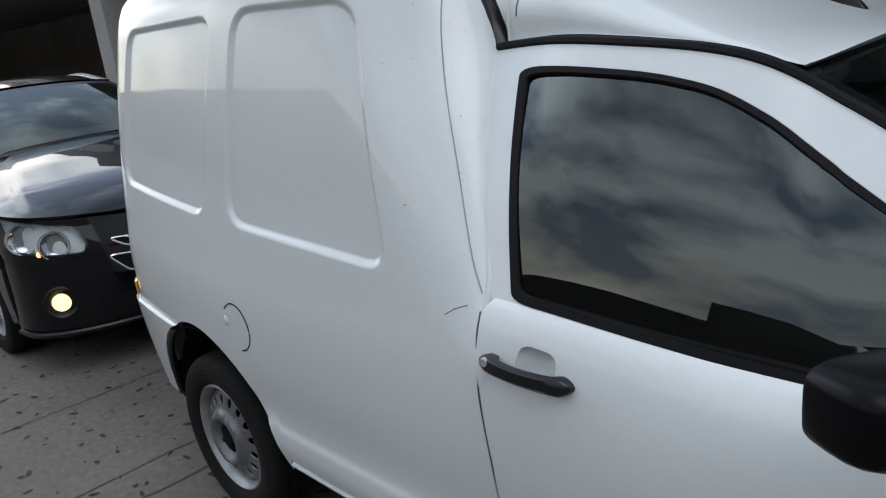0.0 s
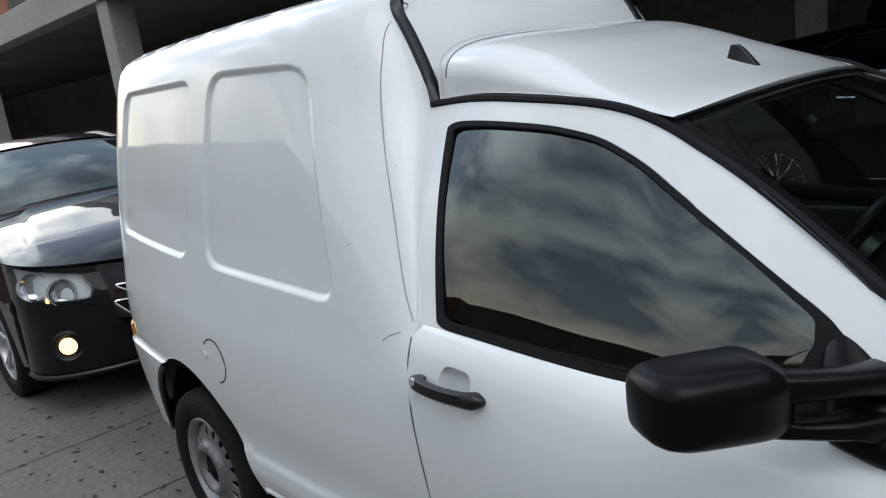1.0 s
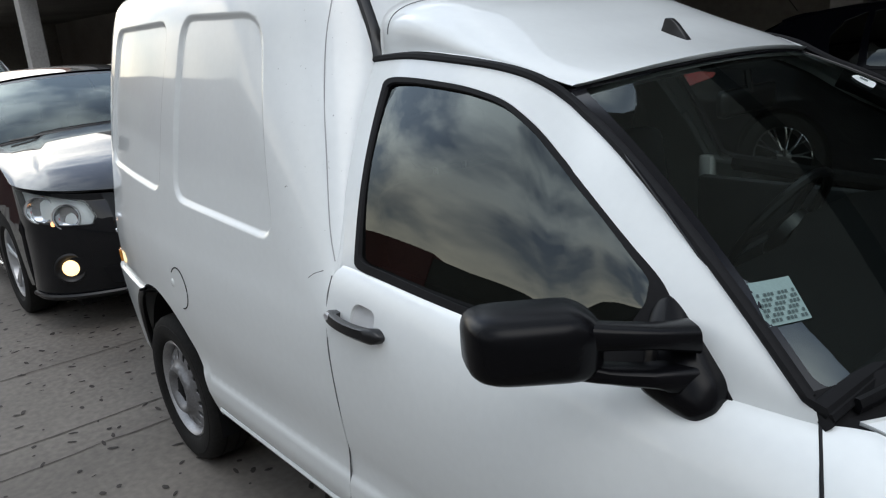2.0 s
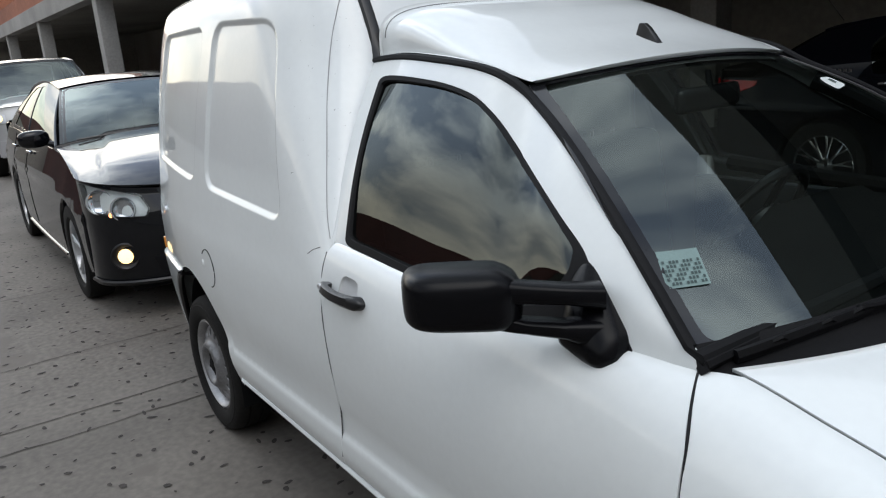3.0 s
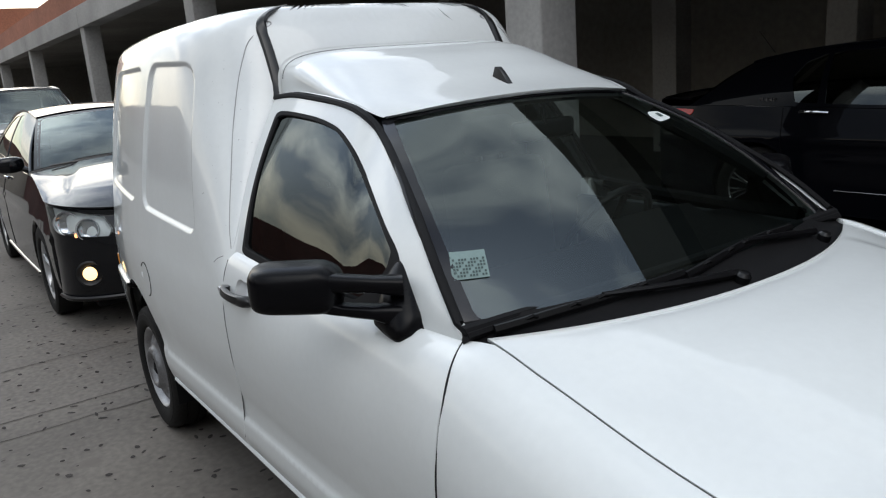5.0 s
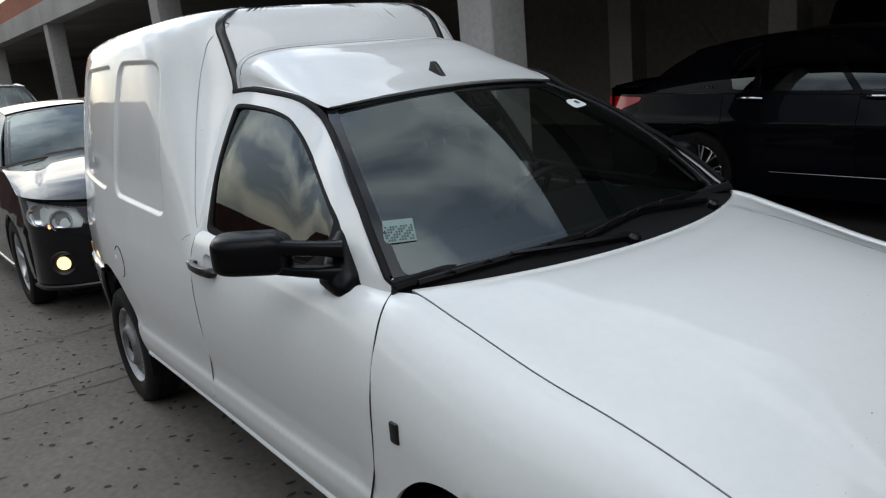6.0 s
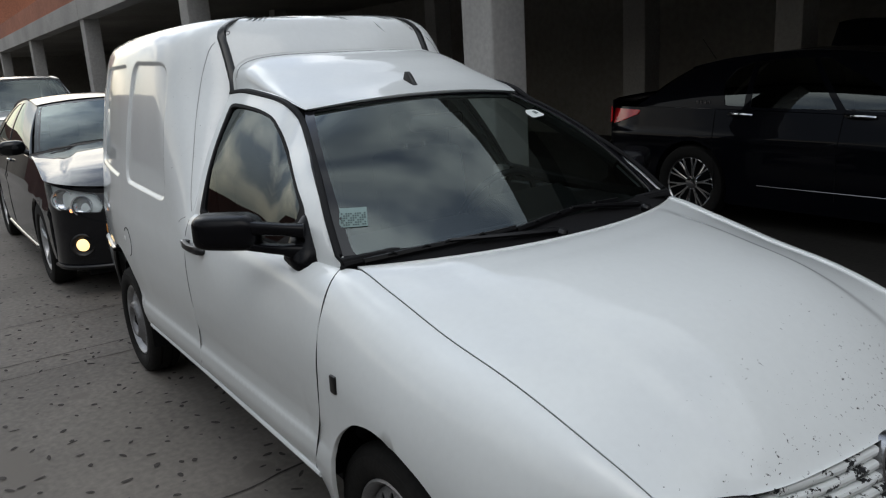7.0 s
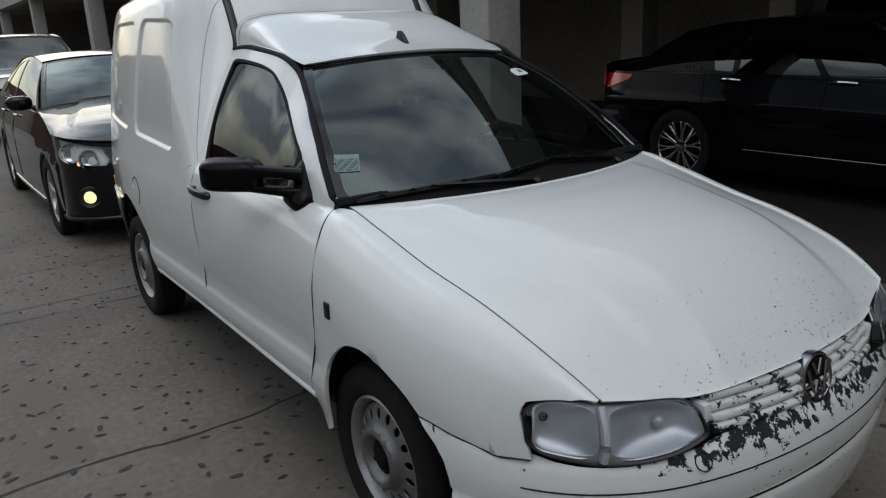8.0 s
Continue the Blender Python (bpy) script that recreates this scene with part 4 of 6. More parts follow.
def lamp_face(u, v):
    """Headlamp lens: u from the wing inwards, v from the lower edge up."""
    lo = along(LAMP_LOW, u)
    hi = along(LAMP_HIGH, u)
    p = lo + (hi - lo) * v
    b = 0.022 * math.sin(math.pi * v) * (0.4 + 0.6 * math.sin(math.pi * min(max(u, 0), 1)))
    return (p[0] + b * 0.8, p[1] - b * 0.5, p[2])


LAMP_LOW = curve([(3.212, -0.738, 0.590), (3.262, -0.70, 0.568), (3.35, -0.61, 0.552), (3.415, -0.50, 0.560), (3.452, -0.385, 0.585)], 6)
LAMP_HIGH = curve([(3.190, -0.728, 0.685), (3.25, -0.677, 0.700), (3.325, -0.598, 0.696), (3.388, -0.445, 0.682), (3.414, -0.403, 0.666)], 6)
for m in (False, True):
    lamp = sheet("headlamp", rounded([(0.0, 0.0), (1.0, 0.0), (1.0, 1.0), (0.0, 1.0)], 0.22, 8), lambda u, v: tuple(np.array(lamp_face(u, v)) - (0.004, 0, 0)), M_BLACK_TRIM, van, "clear headlamp with a bright reflector", step=0.08, holes=[rounded([(0.016, 0.022), (0.99, 0.02), (0.99, 0.982), (0.016, 0.98)], 0.22, 8)], flange=0.03, mirror=m)
    lens = sheet("lens", rounded([(0.01, 0.01), (0.99, 0.01), (0.99, 0.99), (0.01, 0.99)], 0.22, 8), lamp_face, M_LENS, lamp, "clear lens", step=0.08, flange=0.0, mirror=m)
    lens.visible_shadow = False
    for u0, u1, v0, v1, deep in ((0.10, 0.465, 0.07, 0.95, 0.045), (0.50, 0.97, 0.06, 0.95, 0.055)):
        def bowl(a, b, box_=(u0, u1, v0, v1), deep=deep):
            """A round dish: a and b run from -1 to 1."""
            p = np.array(lamp_face(box_[0] + (box_[1] - box_[0]) * (a + 1) / 2, box_[2] + (box_[3] - box_[2]) * (b + 1) / 2))
            d = deep * max(0.0, 1 - abs(a) ** 3.2) * max(0.0, 1 - abs(b) ** 3.2)
            return (p[0] - 0.014 - d * 0.9, p[1] + d * 0.35, p[2])

        sheet("reflector", rounded([(-1, -1), (1, -1), (1, 1), (-1, 1)], 0.55, 8), bowl, M_REFLECTOR, lamp, "bright dished reflector", step=0.09, flange=0.0, mirror=m)
    sheet("shell", rounded([(0.095, 0.03), (0.985, 0.03), (0.985, 0.97), (0.095, 0.97)], 0.2, 8), lambda u, v: tuple(np.array(lamp_face(u, v)) - (0.0165, -0.004, 0)), M_LAMP_SHELL, lamp, "pale lamp shell", step=0.1, holes=[rounded([(0.115, 0.10), (0.455, 0.10), (0.455, 0.92), (0.115, 0.92)], 0.16, 8), rounded([(0.515, 0.09), (0.955, 0.09), (0.955, 0.92), (0.515, 0.92)], 0.16, 8)], flange=0.004, mirror=m)
    line = [np.array(lamp_face(0.482 + 0.012 * math.sin(math.pi * v), v)) - (0.013, 0, 0) for v in np.linspace(0.09, 0.93, 9)]
    part("divider", tube([(q[0], -q[1] if m else q[1], q[2]) for q in line], 0.012, 8), M_LAMP_SHELL, lamp)
    for u, v, r, mat, what in ((0.22, 0.60, 0.011, M_DARK, "bulb cover"), (0.73, 0.52, 0.014, M_LAMP_SHELL, "bulb shield")):
        b = np.array(lamp_face(u, v)) - (0.050, -0.018, 0)
        bulb = bmesh.new()
        bmesh.ops.create_uvsphere(bulb, u_segments=16, v_segments=10, radius=r, matrix=Matrix.Translation((b[0], -b[1] if m else b[1], b[2])))
        part("bulb", bulb, mat, lamp, what)

# grille of five bars between the lamps, with the round badge
def grille_bar(z, x0):
    rows = []
    bm = bmesh.new()
    for y in np.linspace(-0.352, 0.352, 25):
        k = 1 - (y / 0.36) ** 2
        xc = x0 + 0.052 * k
        rows.append([bm.verts.new((xc + dx, y, z + dz)) for dx, dz in ((-0.03, 0.0095), (-0.004, 0.0105), (0.003, 0.0085), (0.006, 0.003), (0.005, -0.005), (0.001, -0.0095), (-0.006, -0.0112), (-0.03, -0.0105))])
    for a, b in zip(rows, rows[1:]):
        for k in range(8):
            bm.faces.new((a[k], b[k], b[(k + 1) % 8], a[(k + 1) % 8]))
    bm.faces.new(rows[0])
    bm.faces.new(rows[-1][::-1])
    return bm


grille = part("grille", box((3.36, -0.36, 0.565), (3.385, 0.36, 0.668), 0.004), M_CHIPPED, van, "white slatted grille with peeling paint")
for z, x0 in ((0.657, 3.398), (0.633, 3.407), (0.609, 3.416), (0.585, 3.424)):
    part("slat", grille_bar(z, x0), M_CHIPPED, grille)
for sgn in (-1, 1):
    part("grille_end", box((3.37, sgn * 0.365 - 0.014, 0.575), (3.419, sgn * 0.365 + 0.014, 0.652), 0.009), M_CHIPPED, grille)


def disc_on(centre, normal, profile, n=40):
    bm = lathe(profile, (0, 0, 0), -1.0, n)
    rot = Vector((0, -1, 0)).rotation_difference(Vector(normal)).to_matrix().to_4x4()
    bmesh.ops.transform(bm, matrix=Matrix.Translation(centre) @ rot, verts=bm.verts[:])
    return bm


BC, BN = Vector((3.468, 0, 0.622)), Vector((0.985, 0, 0.17)).normalized()
badge = part("badge", disc_on(BC, BN, [(0.06, -0.02), (0.06, 0.0), (0.0, 0.002)]), M_DARK, grille, "round dark badge with chrome rim")
part("rim", disc_on(BC, BN, [(0.055, 0.0), (0.058, 0.006), (0.062, 0.007), (0.066, 0.004), (0.066, -0.02)]), M_DULL_CHROME, grille)
up, ac = BN.cross(Vector((0, 1, 0))).normalized() * -1, Vector((0, 1, 0))
if up.z < 0:
    up = -up
for s in (-1, 1):
    for (a0, b0), (a1, b1) in (((0.042, 0.032), (0.020, -0.044)), ((0.020, -0.044), (0.003, -0.004)), ((0.020, 0.046), (0.003, 0.010))):
        part("badge_bar", tube([BC + BN * 0.005 + ac * s * a0 + up * b0, BC + BN * 0.005 + ac * s * a1 + up * b1], 0.0042, 6), M_DULL_CHROME, grille)

# round towing cover and two slots in the bumper
TOW, TOW_N = Vector((3.446, -0.413, 0.535)), Vector((0.78, -0.25, 0.58)).normalized()
side = TOW_N.cross(Vector((0, 0, 1))).normalized()
rise = side.cross(TOW_N).normalized()
part("towing_cover", tube([TOW + TOW_N * 0.0005 + (side * math.cos(k * math.pi / 14) * 0.021 + rise * math.sin(k * math.pi / 14) * 0.021) for k in range(28)], 0.0016, 5, closed=True), M_SEAM, bumper, "thin seam round the towing cover")
for dy in (-0.062, -0.078):
    part("slot", tube([TOW + side * dy + rise * 0.012, TOW + side * dy - rise * 0.008], 0.0016, 5), M_SEAM, bumper)


# ---- wheels ----
def steel_wheel(name, cx, cz, sgn, radius=0.287):
    hub = (cx, sgn * 0.705, cz)
    wheel = part(name, lathe([(0.160, -0.09), (0.160, -0.04), (0.164, 0.0), (0.168, 0.042), (0.173, 0.050), (0.176, 0.060), (0.183, 0.066), (0.189, 0.062), (0.187, 0.02)], hub, sgn, 64), M_RIM, van, "grey steel wheel with oval vents")
    part("tyre", lathe([(0.184, -0.08), (0.20, -0.088), (0.245, -0.09), (0.272, -0.075), (radius, -0.06), (radius, -0.032), (radius - 0.008, -0.030), (radius - 0.008, -0.024), (radius, -0.022), (radius, 0.02), (radius - 0.008, 0.022), (radius - 0.008, 0.028), (radius, 0.030), (radius - 0.002, 0.052), (0.276, 0.068), (0.262, 0.075), (0.255, 0.0755), (0.252, 0.078), (0.235, 0.079), (0.205, 0.075), (0.192, 0.064), (0.184, 0.05)], hub, sgn, 64), M_RUBBER, wheel, "worn black tyre")

    def dish(a, b):
        r = math.hypot(a, b)
        prof = DISH(r)
        return (cx + a, hub[1] + sgn * prof, cz + b)

    ring = [(0.1615 * math.cos(t), 0.1615 * math.sin(t)) for t in np.linspace(0, 2 * math.pi, 49)[:-1]]
    vents = []
    for k in range(16):
        t = 2 * math.pi * (k + 0.5) / 16
        vents.append([(0.132 * math.cos(t) + 0.018 * math.cos(a) * math.cos(t) - 0.013 * math.sin(a) * math.sin(t), 0.132 * math.sin(t) + 0.018 * math.cos(a) * math.sin(t) + 0.013 * math.sin(a) * math.cos(t)) for a in np.linspace(0, 2 * math.pi, 11)[:-1]])
    vents.append([(0.050 * math.cos(a), 0.050 * math.sin(a)) for a in np.linspace(0, 2 * math.pi, 25)[:-1]])
    sheet("disc", ring, dish, M_STEEL, wheel, "", step=0.012, holes=vents, flange=0.006, flip=sgn > 0)
    part("drum", lathe([(0.160, -0.03), (0.0, -0.03)], hub, sgn, 32), M_DARK, wheel, "dark brake drum behind the vents")
    part("hub", lathe([(0.056, 0.040), (0.052, 0.062), (0.034, 0.064), (0.031, 0.070), (0.024, 0.073), (0.0, 0.074)], hub, sgn, 32), M_DARK, wheel, "dark hub recess")
    for k in range(4):
        t = 2 * math.pi * (k + 0.3) / 4
        part("wheel_bolt", lathe([(0.007, 0.05), (0.007, 0.070), (0.0, 0.072)], (cx + 0.040 * math.cos(t), hub[1], cz + 0.040 * math.sin(t)), sgn, 6), M_RUBBER, wheel)
    return wheel


DISH = table((0.0, 0.048), (0.048, 0.049), (0.056, 0.056), (0.067, 0.076), (0.078, 0.084), (0.090, 0.082), (0.099, 0.066), (0.108, 0.058), (0.150, 0.046), (0.1615, 0.036))
for cx, cz in ((0.0, 0.287), (2.60, 0.287)):
    for sgn in (-1, 1):
        steel_wheel("wheel", cx, cz, sgn)

# underbody, arches and added inner shells: their near-black colour keeps the gaps in shade
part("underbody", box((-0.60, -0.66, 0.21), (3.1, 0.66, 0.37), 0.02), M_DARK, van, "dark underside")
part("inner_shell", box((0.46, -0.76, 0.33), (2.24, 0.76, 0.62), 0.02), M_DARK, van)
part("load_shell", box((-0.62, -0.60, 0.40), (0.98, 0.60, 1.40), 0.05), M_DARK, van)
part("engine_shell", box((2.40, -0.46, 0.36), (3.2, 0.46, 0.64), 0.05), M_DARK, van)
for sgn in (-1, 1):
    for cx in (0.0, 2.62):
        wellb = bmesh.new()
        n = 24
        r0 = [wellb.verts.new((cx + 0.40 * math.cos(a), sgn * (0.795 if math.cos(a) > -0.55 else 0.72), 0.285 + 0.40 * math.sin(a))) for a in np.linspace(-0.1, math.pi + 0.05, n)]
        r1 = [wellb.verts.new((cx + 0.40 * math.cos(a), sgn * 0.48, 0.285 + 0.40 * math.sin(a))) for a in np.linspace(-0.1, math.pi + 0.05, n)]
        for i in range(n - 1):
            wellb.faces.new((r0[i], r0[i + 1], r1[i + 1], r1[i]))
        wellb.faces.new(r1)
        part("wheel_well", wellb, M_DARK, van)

# ---- door mirrors: ribbed-free black shell on two arms over a triangular foot ----
MIRROR_C, MIRROR_L, MIRROR_O = Vector((1.988, -0.903, 1.078)), Vector((-0.52, -0.854, 0.0)).normalized(), Vector((0.854, -0.52, 0.0)).normalized()


def mirror_shell(m):
    """A pillow-shaped shell, deeper below than above, its inner end drawn down to the upper arm."""
    bm = bmesh.new()
    rows = []
    N = 40
    for depth, size in ((-0.052, 0.90), (-0.052, 0.985), (-0.044, 1.0), (-0.02, 1.0), (0.004, 0.985), (0.020, 0.94), (0.033, 0.86), (0.042, 0.72), (0.047, 0.50), (0.049, 0.25)):
        ring = []
        for k in range(N):
            a = 2 * math.pi * k / N
            ca, sa = math.cos(a), math.sin(a)
            l = 0.101 * abs(ca) ** 0.42 * (1 if ca > 0 else -1)
            high = 0.052 + 0.005 * l / 0.101 if sa > 0 else 0.0545 - 0.008 * l / 0.101
            h = high * abs(sa) ** 0.44 * (1 if sa > 0 else -1)
            if sa > 0:
                h -= 0.010 * max(0.0, -l / 0.101 - 0.6) / 0.4
            p = MIRROR_C + MIRROR_L * l * size + Vector((0, 0, h * size)) + MIRROR_O * depth
            ring.append(bm.verts.new((p.x, m * p.y, p.z)))
        rows.append(ring)
    for a, b in zip(rows, rows[1:]):
        for k in range(N):
            bm.faces.new((a[k], a[(k + 1) % N], b[(k + 1) % N], b[k]))
    bm.faces.new(rows[0])
    bm.faces.new(rows[-1])
    return bm


def mirror_glass(m):
    c = MIRROR_C + MIRROR_O * -0.0535
    bm = bmesh.new()
    ring = [c + MIRROR_L * 0.090 * abs(math.cos(a)) ** 0.4 * (1 if math.cos(a) > 0 else -1) + Vector((0, 0, 0.044 * abs(math.sin(a)) ** 0.45 * (1 if math.sin(a) > 0 else -1))) for a in (2 * math.pi * (k + 0.5) / 24 for k in range(24))]
    bm.faces.new([bm.verts.new((p.x, m * p.y, p.z)) for p in ring])
    return bm


def mirror_arm(path, highs, deeps, m):
    """A flat rounded arm: half heights and half depths along the path."""
    bm = bmesh.new()
    c = curve(path, 5)
    t = np.linspace(0, 1, len(c))
    hs, ds = np.interp(t, np.linspace(0, 1, len(highs)), highs), np.interp(t, np.linspace(0, 1, len(deeps)), deeps)
    rows = []
    for q, h, d in zip(c, hs, ds):
        row = []
        for k in range(16):
            a = 2 * math.pi * k / 16
            u, v = abs(math.cos(a)) ** 0.6 * (1 if math.cos(a) > 0 else -1), abs(math.sin(a)) ** 0.6 * (1 if math.sin(a) > 0 else -1)
            p = Vector(q) + MIRROR_O * d * u + Vector((0, 0, h * v))
            row.append(bm.verts.new((p.x, m * p.y, p.z)))
        rows.append(row)
    for a, b in zip(rows, rows[1:]):
        for k in range(16):
            bm.faces.new((a[k], a[(k + 1) % 16], b[(k + 1) % 16], b[k]))
    bm.faces.new(rows[0])
    bm.faces.new(rows[-1])
    return bm


FOOT = rounded([(2.05, 1.118), (2.083, 1.098), (2.140, 1.048), (2.176, 1.012), (2.184, 0.980), (2.166, 0.950), (2.13, 0.955), (2.06, 0.980), (2.05, 1.03), (2.035, 1.085)], 0.018, 5)
for m in (1, -1):
    door = [o for o in van.children if o.name.startswith("door")][0 if m > 0 else 1]
    shell = part("mirror", mirror_shell(m), M_SHELL, door, "black plastic door mirror", sharp=50)
    part("mirror_glass", mirror_glass(m), M_CHROME, door, "mirror glass")
    part("mirror_arm", mirror_arm([(2.015, -0.870, 1.090), (2.06, -0.825, 1.087), (2.10, -0.775, 1.081), (2.125, -0.72, 1.070)], (0.024, 0.0185, 0.017, 0.022), (0.026, 0.024, 0.024, 0.03), m), M_SHELL, door)
    part("mirror_arm", mirror_arm([(2.010, -0.875, 1.044), (2.055, -0.830, 1.030), (2.10, -0.782, 1.022), (2.13, -0.73, 1.005)], (0.018, 0.0125, 0.015, 0.03), (0.022, 0.024, 0.026, 0.03), m), M_SHELL, door)
    foot = bmesh.new()
    mid = np.array((2.115, 1.022))
    rings_ = []
    for s, out in ((1.0, -0.03), (1.0, 0.002), (0.97, 0.009), (0.88, 0.019), (0.72, 0.028), (0.45, 0.034), (0.2, 0.036)):
        row = []
        for x, z in mid + (np.array(FOOT) - mid) * s:
            yb = -(0.755 - 0.60 * max(0, z - 0.985) - 0.06 * max(0, x - 2.0))
            row.append(foot.verts.new((x, m * (yb - out * min(1.0, max(0.2, (1.15 - z) / 0.10))), z)))
        rings_.append(row)
    n = len(FOOT)
    for a, b in zip(rings_, rings_[1:]):
        for k in range(n):
            foot.faces.new((a[k], a[(k + 1) % n], b[(k + 1) % n], b[k]))
    foot.faces.new(rings_[-1])
    part("mirror_foot", foot, M_SHELL, door, sharp=70)

# ---- wipers, scuttle, stickers on the screen ----
def on_screen(u, v, lift):
    p = screen(u, v)
    return (p[0] + lift * 0.55, p[1], p[2] + lift * 0.8)


scuttle = sheet("scuttle", [(-1.045, -0.15), (1.045, -0.15), (1.045, 0.055), (0.5, 0.062), (0, 0.065), (-0.5, 0.058), (-1.045, 0.05)], lambda u, v: on_screen(u, v, 0.008) if v > 0 else (on_screen(u, 0, 0.008)[0] - v * 0.45, on_screen(u, 0, 0.008)[1], on_screen(u, 0, 0.008)[2] + v * 0.16), M_SCUTTLE, van, "black plastic scuttle below the windscreen", step=0.04, flange=0.01)
for blade, arm, pivot in (
    (((-0.95, 0.004), (-0.72, 0.024), (-0.5, 0.036), (-0.22, 0.046)), ((-0.58, 0.036), (-0.3, 0.020), (0.0, 0.0)), (0.0, -0.02)),
    (((-0.22, 0.036), (0.02, 0.064), (0.25, 0.076), (0.54, 0.062)), ((0.16, 0.078), (0.42, 0.050), (0.68, 0.012)), (0.70, -0.01)),
):
    wiper = part("wiper_blade", tube([on_screen(u, v, 0.022) for u, v in curve(blade, 6)], 0.0075, 6, flat=1.6), M_BLACK_TRIM, van, "black wiper blade")
    part("wiper_arm", tube([on_screen(u, v, l) for (u, v), l in zip(curve(arm, 6), np.linspace(0.034, 0.022, 13))], np.linspace(0.005, 0.011, 13), 6), M_BLACK_TRIM, van, "black wiper arm")
    for a in (0.18, 0.42, 0.6, 0.82):
        c = curve(blade, 6)
        u, v = c[int(a * (len(c) - 1))]
        part("wiper_claw", tube([on_screen(u - 0.02, v, 0.028), on_screen(u, v, 0.036), on_screen(u + 0.02, v, 0.028)], 0.004, 5), M_SCUTTLE, wiper)
    p = Vector(on_screen(pivot[0], max(pivot[1], 0), 0.016)) + Vector((0.02, 0, -0.005))
    part("wiper_pivot", disc_on(p, Vector((0.3, 0, 0.95)).normalized(), [(0.018, -0.02), (0.018, 0.008), (0.012, 0.016), (0.0, 0.018)], 20), M_BLACK_TRIM, van)

st = lambda a, b: screen(-0.968 + 0.125 * a - 0.026 * (1 - b), 0.178 + 0.092 * b, 0.003)
film_patch = sheet("permit_sticker", [(0, 0), (1, 0), (1, 1), (0, 1)], st, M_STICKER, van, "pale green permit sticker with dark printing", step=0.25, flange=0.0)
for r in range(6):
    for c in range(11):
        if (r * 7 + c * 5) % 4 != 0:
            a0, b0 = 0.05 + c * 0.083, 0.06 + r * 0.115
            sheet("printed_bar", [(a0, b0), (a0 + 0.055, b0), (a0 + 0.055, b0 + 0.075), (a0, b0 + 0.075)], lambda a, b: tuple(np.array(st(a, b)) + (0.0008, 0, 0.0012)), M_STICKER_INK, film_patch, "", step=0.1, flange=0.0)
ws2 = lambda a, b: screen(0.69 + 0.17 * a, 0.685 + 0.085 * b + 0.02 * a, 0.003)
oval = sheet("inspection_sticker", rounded([(0, 0.1), (1, 0.0), (0.95, 0.8), (0.3, 1.0), (0.02, 0.7)], 0.2), ws2, M_WHITE_STICKER, van, "white curved sticker inside the screen", step=0.2, flange=0.0)
for a0 in (0.52, 0.66):
    sheet("printed_bar", [(a0, 0.35), (a0 + 0.09, 0.35), (a0 + 0.09, 0.68), (a0, 0.68)], lambda a, b: tuple(np.array(ws2(a, b)) + (0.0008, 0, 0.0012)), M_STICKER_INK, oval, "", step=0.1, flange=0.0)

# ---- cab interior ----
dash = bmesh.new()
rows = []
for y in np.linspace(-0.66, 0.66, 15):
    k = 1 - (y / 0.7) ** 2
    prof = [(2.30 + 0.08 * k, 0.955), (2.10, 0.975), (1.95, 0.985), (1.86, 0.965), (1.83, 0.90), (1.86, 0.70), (1.92, 0.45), (2.3, 0.45)]
    rows.append([dash.verts.new((x, y, z + (0.05 if 0.15 < y < 0.55 and 1.84 < x < 2.0 and z > 0.9 else 0))) for x, z in prof])
for a, b in zip(rows, rows[1:]):
    for k in range(len(a)):
        dash.faces.new((a[k], a[(k + 1) % len(a)], b[(k + 1) % len(a)], b[k]))
dash.faces.new(rows[0])
dash.faces.new(rows[-1])
part("dashboard", dash, M_DASH, van, "black dashboard")
wheel_c, wheel_n = Vector((1.72, 0.34, 0.93)), Vector((-0.85, 0, 0.53)).normalized()
e1 = Vector((0, 1, 0))
e2 = wheel_n.cross(e1).normalized()
steer = part("steering_wheel", tube([wheel_c + (e1 * math.cos(a) + e2 * math.sin(a)) * 0.185 for a in np.linspace(0, 2 * math.pi, 41)[:-1]], 0.014, 8, closed=True), M_BLACK_TRIM, van, "black steering wheel")
part("steering_hub", disc_on(wheel_c - wheel_n * 0.02, wheel_n, [(0.075, -0.03), (0.08, 0.0), (0.06, 0.015), (0.0, 0.02)], 24), M_BLACK_TRIM, steer)
for a in (0.2, math.pi - 0.2, -math.pi / 2):
    part("spoke", tube([wheel_c - wheel_n * 0.01, wheel_c + (e1 * math.cos(a) + e2 * math.sin(a)) * 0.18], 0.016, 6, flat=0.6), M_BLACK_TRIM, steer)
for y in (-0.33, 0.33):
    seat = part("seat", box((1.22, y - 0.24, 0.50), (1.70, y + 0.24, 0.66), 0.05, 3), M_INTERIOR, van, "dark cloth seat")
    back = box((1.16, y - 0.23, 0.60), (1.30, y + 0.23, 1.16), 0.05, 3)
    bmesh.ops.rotate(back, cent=(1.25, y, 0.6), matrix=Matrix.Rotation(radians(-8), 3, "Y"), verts=back.verts[:])
    part("backrest", back, M_INTERIOR, seat)
    part("headrest", box((1.10, y - 0.12, 1.17), (1.19, y + 0.12, 1.32), 0.04, 3), M_INTERIOR, seat)
    for dy in (-0.05, 0.05):
        part("headrest_post", tube([(1.15, y + dy, 1.10), (1.145, y + dy, 1.20)], 0.006, 6), M_STEEL, seat)
